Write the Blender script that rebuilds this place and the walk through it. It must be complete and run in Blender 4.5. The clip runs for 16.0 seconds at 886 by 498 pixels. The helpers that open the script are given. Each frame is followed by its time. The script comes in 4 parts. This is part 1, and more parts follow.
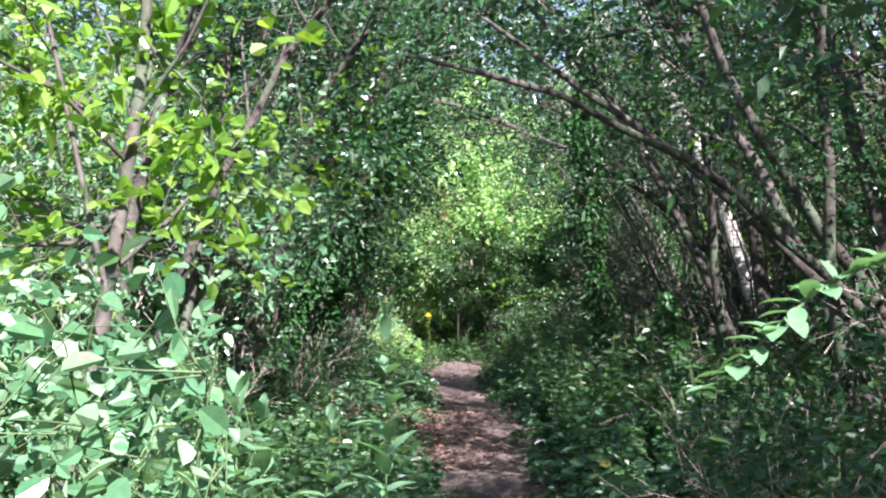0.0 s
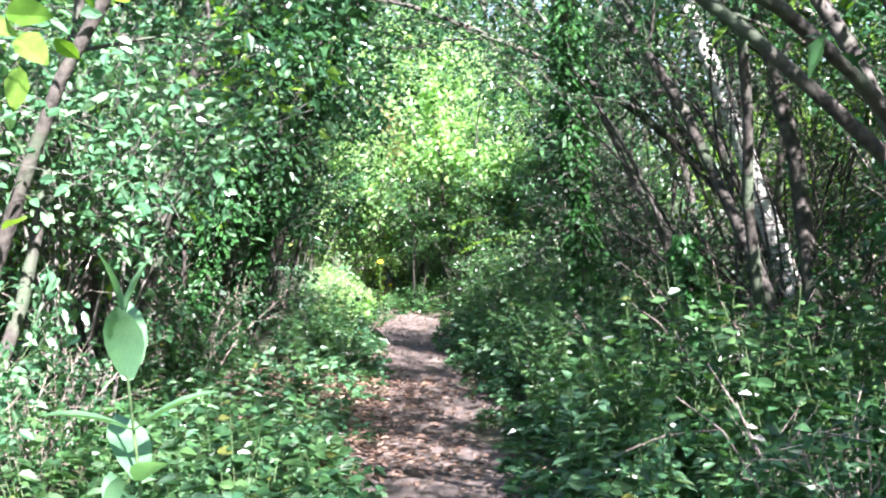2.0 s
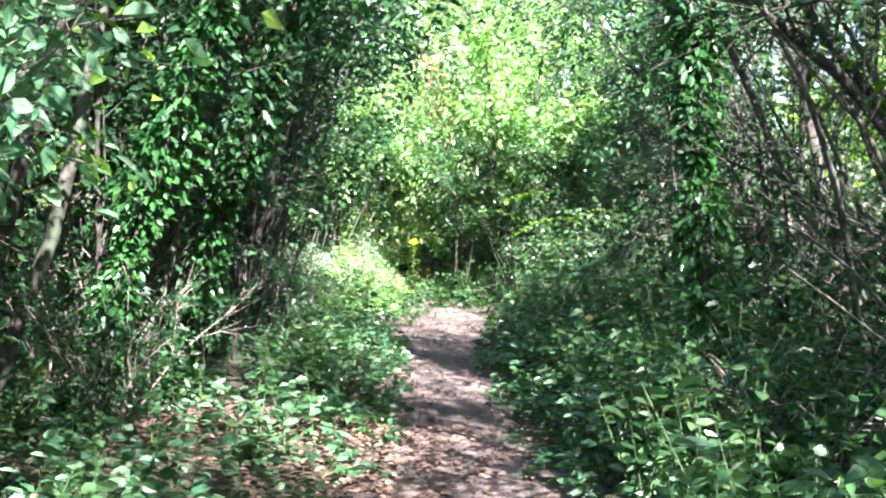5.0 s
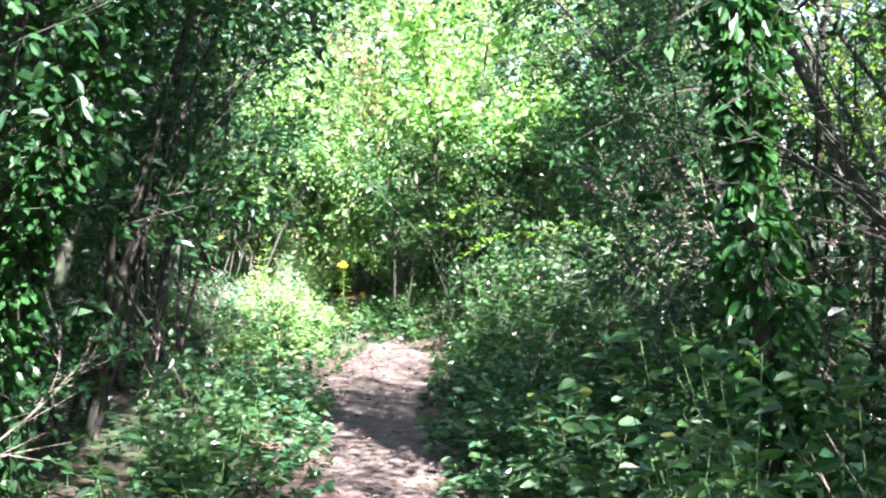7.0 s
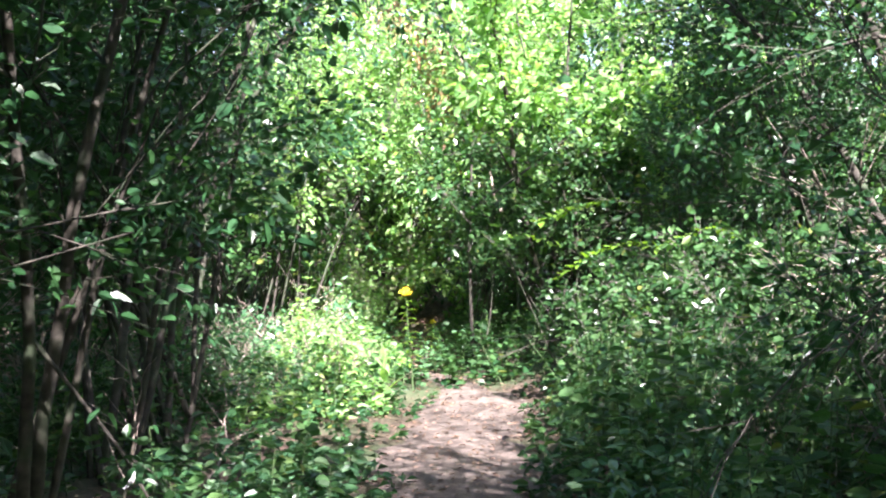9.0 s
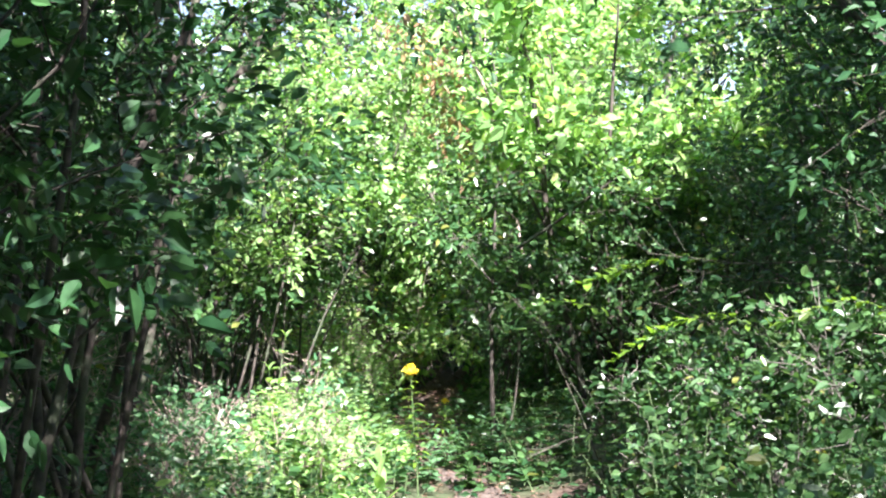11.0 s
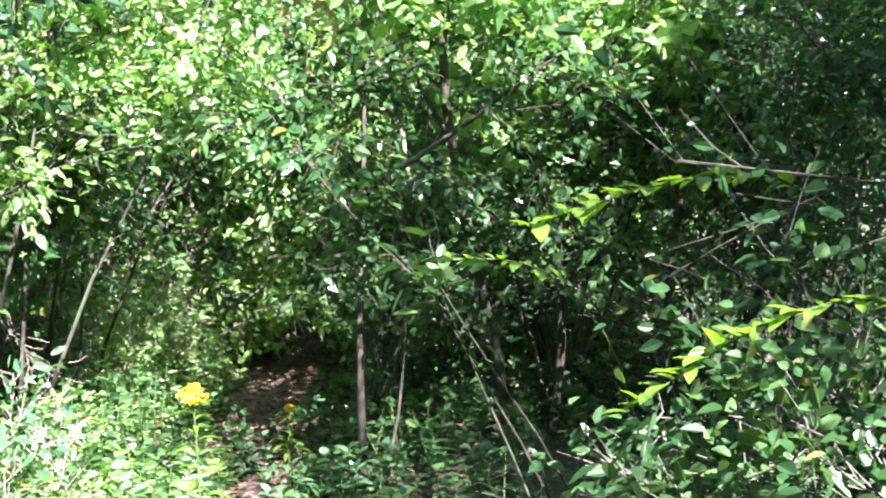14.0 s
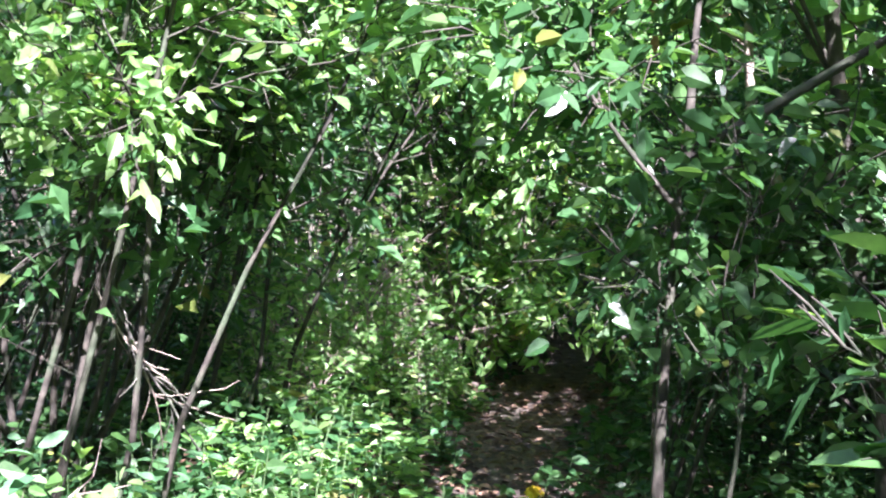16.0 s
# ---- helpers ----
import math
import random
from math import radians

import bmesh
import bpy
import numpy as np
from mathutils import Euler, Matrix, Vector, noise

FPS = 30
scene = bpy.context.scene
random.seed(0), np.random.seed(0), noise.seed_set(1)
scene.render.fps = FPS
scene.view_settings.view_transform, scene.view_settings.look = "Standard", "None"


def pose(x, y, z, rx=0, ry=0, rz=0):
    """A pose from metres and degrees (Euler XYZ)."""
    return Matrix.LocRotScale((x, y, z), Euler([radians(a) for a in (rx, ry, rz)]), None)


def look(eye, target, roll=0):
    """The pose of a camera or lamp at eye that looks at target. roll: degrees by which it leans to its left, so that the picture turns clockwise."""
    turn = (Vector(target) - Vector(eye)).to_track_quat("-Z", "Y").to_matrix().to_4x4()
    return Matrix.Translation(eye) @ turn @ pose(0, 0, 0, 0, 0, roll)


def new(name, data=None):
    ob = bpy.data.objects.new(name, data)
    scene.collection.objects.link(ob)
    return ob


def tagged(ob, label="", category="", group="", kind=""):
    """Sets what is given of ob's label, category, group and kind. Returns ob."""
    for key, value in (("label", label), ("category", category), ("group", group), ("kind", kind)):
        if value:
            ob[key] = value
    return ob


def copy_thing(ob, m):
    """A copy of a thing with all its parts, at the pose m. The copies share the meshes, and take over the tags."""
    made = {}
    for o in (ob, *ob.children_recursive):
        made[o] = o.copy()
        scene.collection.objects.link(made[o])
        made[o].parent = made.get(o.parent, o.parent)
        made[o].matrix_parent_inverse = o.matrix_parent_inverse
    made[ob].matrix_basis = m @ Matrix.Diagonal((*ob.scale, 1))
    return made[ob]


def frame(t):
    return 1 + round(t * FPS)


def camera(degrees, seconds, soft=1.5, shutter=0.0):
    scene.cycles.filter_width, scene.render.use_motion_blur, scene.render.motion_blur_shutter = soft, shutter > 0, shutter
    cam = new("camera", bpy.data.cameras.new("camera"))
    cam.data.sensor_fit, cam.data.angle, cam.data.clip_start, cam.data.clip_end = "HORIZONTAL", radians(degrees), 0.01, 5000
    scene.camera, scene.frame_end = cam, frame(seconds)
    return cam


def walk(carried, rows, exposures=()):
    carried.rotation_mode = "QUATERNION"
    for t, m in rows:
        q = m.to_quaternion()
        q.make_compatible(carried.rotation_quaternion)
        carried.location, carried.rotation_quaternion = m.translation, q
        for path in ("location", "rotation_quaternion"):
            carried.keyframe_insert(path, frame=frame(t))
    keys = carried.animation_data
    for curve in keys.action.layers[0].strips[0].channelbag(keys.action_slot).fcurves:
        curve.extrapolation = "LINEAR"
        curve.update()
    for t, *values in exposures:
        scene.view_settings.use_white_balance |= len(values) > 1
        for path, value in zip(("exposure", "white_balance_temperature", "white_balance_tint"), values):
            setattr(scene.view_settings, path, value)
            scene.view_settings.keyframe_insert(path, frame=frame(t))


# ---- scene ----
cam = camera(40.2, 16.0, soft=2.1)
METRES, EYE, TILT, LEAN, TURN = 21.0, 1.5, 1.6, 0.0, 0.0
ROWS = [
    (0.0, 0.0, 0.0, 0.0, 0.0, 0.0, -0.0),
    (0.5, -0.0, 0.0302, -0.0011, 1.21, 0.31, -1.23),
    (1.0, 0.0017, 0.0608, -0.0028, -2.94, -1.23, -0.44),
    (1.5, 0.0058, 0.0907, -0.0022, -2.0, -1.44, -0.04),
    (2.0, 0.005, 0.1234, -0.0043, -1.91, -2.68, 0.08),
    (2.5, 0.0085, 0.1533, -0.0069, -2.07, -3.09, 2.55),
    (3.0, 0.0098, 0.1846, -0.0055, -1.56, -3.18, -2.36),
    (3.5, 0.0083, 0.2139, -0.0056, -3.15, -4.3, -1.13),
    (4.0, 0.0102, 0.2454, -0.0084, -0.62, -5.62, 0.75),
    (4.5, 0.0114, 0.276, -0.0094, 0.94, -4.23, -1.35),
    (7.0, 0.0149, 0.4305, -0.0094, -2.26, -3.63, -0.11),
    (7.5, 0.0163, 0.463, -0.0096, -3.54, -5.57, 0.26),
    (8.0, 0.0204, 0.4991, -0.0094, -1.44, -5.28, -0.42),
    (8.5, 0.0165, 0.5291, -0.0109, -1.38, -4.68, 0.74),
    (9.0, 0.0145, 0.5621, -0.0124, 1.06, -3.23, 2.48),
    (9.5, 0.0115, 0.5915, -0.0125, 4.72, 0.43, 0.33),
    (10.0, 0.0111, 0.6175, -0.0132, 2.42, -0.04, 2.43),
    (12.5, 0.0132, 0.7709, -0.0167, 0.86, -2.07, 0.46),
    (13.0, 0.0153, 0.805, -0.0185, -0.3, -3.94, 2.57),
    (13.5, 0.0158, 0.8349, -0.0207, 0.15, -3.0, 0.12),
    (14.0, 0.0181, 0.8664, -0.0219, -3.56, -3.68, 1.68),
    (14.5, 0.0197, 0.8983, -0.021, -0.05, -3.46, -1.67),
    (15.0, 0.0148, 0.929, -0.0217, 3.63, -3.66, -1.01),
    (15.5, 0.0127, 0.9598, -0.0251, 5.58, -4.8, 0.52),
    (16.0, 0.0099, 0.9947, -0.0266, 9.07, -4.7, -1.28),
]
walk(cam, [(t, pose(0, 0, EYE, TILT, LEAN, TURN) @ pose(METRES * x, METRES * y, METRES * z, 90 + pitch, roll, yaw)) for t, x, y, z, yaw, pitch, roll in ROWS],
     [(0.0, 2.5, 6200, 27), (1.5, 3.25, 6100, 21), (7.0, 3.5, 6200, 21), (8.5, 3.4, 6300, 21), (9.5, 2.9, 6500, 21), (12.5, 3.05, 6400, 23), (14.5, 3.3, 6200, 25), (16.0, 3.2, 5900, 26)])

# ---- world and sun ----
SUN = Vector((0.42, -0.68, 1.0)).normalized()
world = bpy.data.worlds.new("sky")
scene.world = world
world.use_nodes = True
wn = world.node_tree
sky = wn.nodes.new("ShaderNodeTexSky")
sky.sky_type, sky.sun_disc = "NISHITA", False
sky.sun_elevation = math.asin(SUN.z)
sky.sun_rotation = math.atan2(SUN.x, SUN.y)
wn.links.new(sky.outputs[0], wn.nodes["Background"].inputs[0])
wn.nodes["Background"].inputs[1].default_value = 0.055
sun_data = bpy.data.lights.new("sun", "SUN")
sun_data.energy, sun_data.angle, sun_data.color = 5.0, radians(0.6), (1.0, 0.97, 0.92)
sun = new("sun", sun_data)
sun.matrix_world = look(SUN * 60, (0, 15, 0))


# ---- materials ----
def material(name):
    m = bpy.data.materials.new(name)
    m.use_nodes = True
    return m, m.node_tree, m.node_tree.nodes["Principled BSDF"]


def ramp(nt, source, stops):
    r = nt.nodes.new("ShaderNodeValToRGB")
    while len(r.color_ramp.elements) < len(stops):
        r.color_ramp.elements.new(0.5)
    for e, (p, c) in zip(r.color_ramp.elements, stops):
        e.position, e.color = p, (*c, 1)
    nt.links.new(source, r.inputs[0])
    return r.outputs[0]


def noise_of(nt, scale, detail=4, coords="Object"):
    tc = nt.nodes.new("ShaderNodeTexCoord")
    n = nt.nodes.new("ShaderNodeTexNoise")
    n.inputs["Scale"].default_value, n.inputs["Detail"].default_value = scale, detail
    nt.links.new(tc.outputs[coords], n.inputs["Vector"])
    return n


def mixed(nt, a, b, fac, mode="MIX"):
    x = nt.nodes.new("ShaderNodeMix")
    x.data_type, x.blend_type = "RGBA", mode
    for sock, v in ((x.inputs[0], fac), (x.inputs[6], a), (x.inputs[7], b)):
        if isinstance(v, (int, float)):
            sock.default_value = v
        elif isinstance(v, tuple):
            sock.default_value = (*v, 1)
        else:
            nt.links.new(v, sock)
    return x.outputs[2]


def leaf_material(name, colours, rough=0.42, through_light=0.45, warm=(1.4, 1.45, 0.65), odd=None):
    """Leaves: a colour of its own for each leaf, patches of older and younger growth, and light that shines through."""
    m, nt, p = material(name)
    geo = nt.nodes.new("ShaderNodeNewGeometry")
    n = len(colours)
    stops = [(i / max(1, n - 1) * (0.975 if odd else 1.0), c) for i, c in enumerate(colours)]
    if odd:
        stops += [(0.99, odd)]
    col = ramp(nt, geo.outputs["Random Per Island"], stops)
    nz = noise_of(nt, 2.3, 2)
    shade = ramp(nt, nz.outputs[0], [(0.3, (0.72, 0.76, 0.8)), (0.7, (1.2, 1.18, 1.05))])
    col = mixed(nt, col, shade, 1.0, "MULTIPLY")
    fine = noise_of(nt, 55, 2)
    col = mixed(nt, col, ramp(nt, fine.outputs[0], [(0.35, (0.85, 0.87, 0.85)), (0.7, (1.1, 1.1, 1.05))]), 1.0, "MULTIPLY")
    nt.links.new(col, p.inputs["Base Color"])
    p.inputs["Roughness"].default_value = rough - 0.07
    tr = nt.nodes.new("ShaderNodeBsdfTranslucent")
    nt.links.new(mixed(nt, col, warm, 1.0, "MULTIPLY"), tr.inputs[0])
    mix = nt.nodes.new("ShaderNodeMixShader")
    mix.inputs[0].default_value = through_light
    nt.links.new(p.outputs[0], mix.inputs[1])
    nt.links.new(tr.outputs[0], mix.inputs[2])
    nt.links.new(mix.outputs[0], nt.nodes["Material Output"].inputs[0])
    return m


def bark_material(name, dark, light, scale=18, moss=None):
    m, nt, p = material(name)
    nz = noise_of(nt, scale, 6)
    col = ramp(nt, nz.outputs[0], [(0.32, dark), (0.68, light)])
    big = noise_of(nt, 3.1, 3)
    if moss:
        col = mixed(nt, col, moss, ramp(nt, big.outputs[0], [(0.5, (0, 0, 0)), (0.66, (0.8, 0.8, 0.8))]))
    nt.links.new(col, p.inputs["Base Color"])
    p.inputs["Roughness"].default_value = 0.85
    bump = nt.nodes.new("ShaderNodeBump")
    bump.inputs["Strength"].default_value, bump.inputs["Distance"].default_value = 0.6, 0.02
    nt.links.new(nz.outputs[0], bump.inputs["Height"])
    nt.links.new(bump.outputs[0], p.inputs["Normal"])
    return m


def birch_material():
    m, nt, p = material("birch_bark")
    tc = nt.nodes.new("ShaderNodeTexCoord")
    mp = nt.nodes.new("ShaderNodeMapping")
    mp.inputs["Scale"].default_value = (6, 6, 34)
    nt.links.new(tc.outputs["Object"], mp.inputs[0])
    n = nt.nodes.new("ShaderNodeTexNoise")
    n.inputs["Scale"].default_value, n.inputs["Detail"].default_value = 1.2, 5
    nt.links.new(mp.outputs[0], n.inputs["Vector"])
    col = ramp(nt, n.outputs[0], [(0.36, (0.08, 0.07, 0.06)), (0.46, (0.42, 0.40, 0.36)), (0.62, (0.62, 0.60, 0.55))])
    nt.links.new(col, p.inputs["Base Color"])
    p.inputs["Roughness"].default_value = 0.7
    return m


# Near-black green: the shade these plants stand in is put into the colour.
LEAF_SHADED = leaf_material("leaf_shaded_green", [(0.018, 0.062, 0.028), (0.030, 0.092, 0.037), (0.052, 0.135, 0.052)], 0.4, 0.35)
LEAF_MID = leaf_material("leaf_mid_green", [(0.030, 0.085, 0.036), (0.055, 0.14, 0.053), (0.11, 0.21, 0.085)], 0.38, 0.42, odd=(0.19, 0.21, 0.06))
# Paler than the leaves themselves: sunlight is put into this colour.
LEAF_SUNLIT = leaf_material("leaf_sunlit_green", [(0.10, 0.23, 0.08), (0.22, 0.40, 0.15), (0.40, 0.55, 0.28)], 0.4, 0.5, odd=(0.36, 0.34, 0.14))
LEAF_GREY = leaf_material("leaf_grey_green", [(0.05, 0.14, 0.07), (0.09, 0.21, 0.11), (0.24, 0.37, 0.23)], 0.33, 0.32, (1.3, 1.4, 0.7))
LEAF_YELLOW = leaf_material("leaf_yellow_green", [(0.10, 0.23, 0.03), (0.15, 0.29, 0.045), (0.23, 0.36, 0.075)], 0.42, 0.55, (1.3, 1.35, 0.5))
LEAF_IVY = leaf_material("leaf_vine_green", [(0.018, 0.07, 0.022), (0.03, 0.11, 0.03), (0.05, 0.15, 0.04)], 0.45, 0.35)
PETAL = leaf_material("yellow_flower", [(0.72, 0.52, 0.02), (0.82, 0.66, 0.06)], 0.6, 0.3, (1, 1, 0.6))
WITHERED = leaf_material("withered_leaf", [(0.30, 0.17, 0.10), (0.42, 0.27, 0.17), (0.36, 0.33, 0.14)], 0.55, 0.35, (1.2, 1.0, 0.7))
DEAD_LEAF = leaf_material("dead_leaf", [(0.06, 0.035, 0.025), (0.11, 0.065, 0.045), (0.18, 0.115, 0.09), (0.30, 0.185, 0.15)], 0.7, 0.1, (1, 0.8, 0.6))
BARK = bark_material("dark_bark", (0.02, 0.017, 0.014), (0.08, 0.068, 0.056), moss=(0.05, 0.075, 0.04))
BARK_GREY = bark_material("grey_bark", (0.045, 0.04, 0.034), (0.19, 0.175, 0.155), moss=(0.05, 0.07, 0.04))
TWIG = bark_material("dry_twig", (0.14, 0.105, 0.085), (0.38, 0.31, 0.27), 30)
STALK = bark_material("green_stalk", (0.035, 0.075, 0.025), (0.085, 0.135, 0.05), 25)
BIRCH = birch_material()


def soil_material():
    m, nt, p = material("forest_soil")
    a, b, c = noise_of(nt, 1.3, 4), noise_of(nt, 28, 6), noise_of(nt, 110, 3)
    col = ramp(nt, b.outputs[0], [(0.3, (0.035, 0.024, 0.018)), (0.55, (0.09, 0.062, 0.048)), (0.75, (0.16, 0.115, 0.09))])
    col = mixed(nt, col, ramp(nt, a.outputs[0], [(0.35, (0.7, 0.66, 0.62)), (0.65, (1.2, 1.15, 1.12))]), 1.0, "MULTIPLY")
    col = mixed(nt, col, ramp(nt, c.outputs[0], [(0.4, (0.75, 0.75, 0.75)), (0.68, (1.35, 1.3, 1.25))]), 1.0, "MULTIPLY")
    moss = noise_of(nt, 0.55, 5)
    col = mixed(nt, col, (0.035, 0.062, 0.022), ramp(nt, moss.outputs[0], [(0.42, (0, 0, 0)), (0.58, (0.85, 0.85, 0.85))]))
    nt.links.new(col, p.inputs["Base Color"])
    p.inputs["Roughness"].default_value = 0.95
    bump = nt.nodes.new("ShaderNodeBump")
    bump.inputs["Strength"].default_value, bump.inputs["Distance"].default_value = 0.7, 0.03
    nt.links.new(b.outputs[0], bump.inputs["Height"])
    nt.links.new(bump.outputs[0], p.inputs["Normal"])
    return m


def path_material():
    m, nt, p = material("trodden_path")
    b, c = noise_of(nt, 9, 5), noise_of(nt, 70, 5)
    col = ramp(nt, b.outputs[0], [(0.3, (0.065, 0.050, 0.044)), (0.55, (0.125, 0.099, 0.088)), (0.75, (0.21, 0.172, 0.155))])
    col = mixed(nt, col, ramp(nt, c.outputs[0], [(0.35, (0.65, 0.62, 0.6)), (0.7, (1.3, 1.28, 1.25))]), 1.0, "MULTIPLY")
    nt.links.new(col, p.inputs["Base Color"])
    p.inputs["Roughness"].default_value = 0.95
    bump = nt.nodes.new("ShaderNodeBump")
    bump.inputs["Strength"].default_value, bump.inputs["Distance"].default_value = 0.6, 0.02
    nt.links.new(c.outputs[0], bump.inputs["Height"])
    nt.links.new(bump.outputs[0], p.inputs["Normal"])
    return m


SOIL, PATH_DIRT = soil_material(), path_material()


# ---- mesh tools ----
class Buf:
    """Vertices and faces gathered for one mesh."""

    def __init__(self):
        self.v, self.f, self.n = [], [], 0

    def add(self, verts, faces):
        self.v.append(np.asarray(verts, float))
        self.f.append(np.asarray(faces, np.int64) + self.n)
        self.n += len(verts)

    def tube(self, pts, radii, sides=6):
        pts, k = np.asarray(pts, float), len(pts)
        d = np.gradient(pts, axis=0)
        d /= np.linalg.norm(d, axis=1)[:, None] + 1e-9
        ref = np.where(np.abs(d[:, 2:3]) > 0.9, np.array([[1.0, 0, 0]]), np.array([[0, 0, 1.0]]))
        a = np.cross(d, ref)
        a /= np.linalg.norm(a, axis=1)[:, None] + 1e-9
        b = np.cross(d, a)
        ang = np.arange(sides) * 2 * math.pi / sides
        ring = a[:, None] * np.cos(ang)[None, :, None] + b[:, None] * np.sin(ang)[None, :, None]
        verts = (pts[:, None] + ring * np.asarray(radii)[:, None, None]).reshape(-1, 3)
        i, j = np.meshgrid(np.arange(k - 1), np.arange(sides), indexing="ij")
        j2 = (j + 1) % sides
        faces = np.stack([i * sides + j, i * sides + j2, (i + 1) * sides + j2, (i + 1) * sides + j], -1).reshape(-1, 4)
        self.add(verts, faces)

    def leaves(self, rs, pos, axis, size, width=0.5, up=0.8, fold=0.18, droop=0.2, fine=True):
        """One folded leaf at each place, along its axis, facing up on the whole."""
        n = len(pos)
        axis = axis / (np.linalg.norm(axis, axis=1)[:, None] + 1e-9)
        nrm = rs.normal(0, 1, (n, 3)) * (1 - up) + np.array([0, 0, up])
        side = np.cross(axis, nrm)
        side /= np.linalg.norm(side, axis=1)[:, None] + 1e-9
        nrm = np.cross(side, axis)
        s = (np.ones(n) * size)[:, None]
        w = s * width * rs.uniform(0.8, 1.15, (n, 1)) * 0.5
        lift = nrm * w * fold * 2
        drop = np.array([[0, 0, -1.0]]) * s * droop
        if fine:
            pts = [pos] + [pos + axis * s * u + side * w * k + lift * abs(k) + drop * u * u for u, k in
                           ((0.12, 0.55), (0.4, 1.0), (0.75, 0.68), (1.0, 0.0), (0.75, -0.68), (0.4, -1.0), (0.12, -0.55))]
            quad = np.array([[0, 1, 2, 3, 4], [0, 4, 5, 6, 7]])
        else:
            pts = [pos, pos + axis * s * 0.45 + side * w + lift, pos + axis * s + drop, pos + axis * s * 0.45 - side * w + lift]
            quad = np.array([[0, 1, 2], [0, 2, 3]])
        k = len(pts)
        verts = np.stack(pts, 1).reshape(-1, 3)
        faces = (np.arange(n)[:, None, None] * k + quad[None]).reshape(-1, quad.shape[1])
        self.add(verts, faces)

    def mesh(self, name, mat, smooth=False):
        me = bpy.data.meshes.new(name)
        verts = np.concatenate(self.v)
        counts = np.concatenate([np.full(len(f), f.shape[1]) for f in self.f])
        loops = np.concatenate([f.ravel() for f in self.f])
        me.vertices.add(len(verts))
        me.vertices.foreach_set("co", verts.ravel())
        me.loops.add(len(loops))
        me.loops.foreach_set("vertex_index", loops.astype(np.int32))
        me.polygons.add(len(counts))
        me.polygons.foreach_set("loop_start", np.concatenate([[0], np.cumsum(counts)[:-1]]).astype(np.int32))
        me.polygons.foreach_set("use_smooth", np.full(len(counts), smooth))
        me.update(calc_edges=True)
        me.materials.append(mat)
        return me


def part(name, buf, mat, parent=None, label="", smooth=False):
    ob = new(name, buf.mesh(name, mat, smooth))
    ob.parent = parent
    return tagged(ob, label)


def thing(name, label, category, group=""):
    return tagged(new(name), label, category, group)


def bent(rs, start, way, length, steps=8, wander=0.12, rise=0.0):
    """A line that grows from start along way, wandering, and rising or drooping as it goes."""
    p, d = np.array(start, float), np.array(way, float)
    d /= np.linalg.norm(d)
    pts = [p]
    for _ in range(steps):
        d = d + rs.normal(0, wander, 3) + np.array([0, 0, rise])
        d /= np.linalg.norm(d)
        p = p + d * length / steps
        pts.append(p)
    return np.array(pts)


def along(line, u):
    u = np.clip(u, 0, 1) * (len(line) - 1)
    i = np.minimum(u.astype(int), len(line) - 2)
    f = (u - i)[:, None]
    return line[i] * (1 - f) + line[i + 1] * f, line[i + 1] - line[i]


def taper(r0, r1, n):
    return np.linspace(1, 0, n) ** 0.8 * (r0 - r1) + r1


PER_LEAF = {}


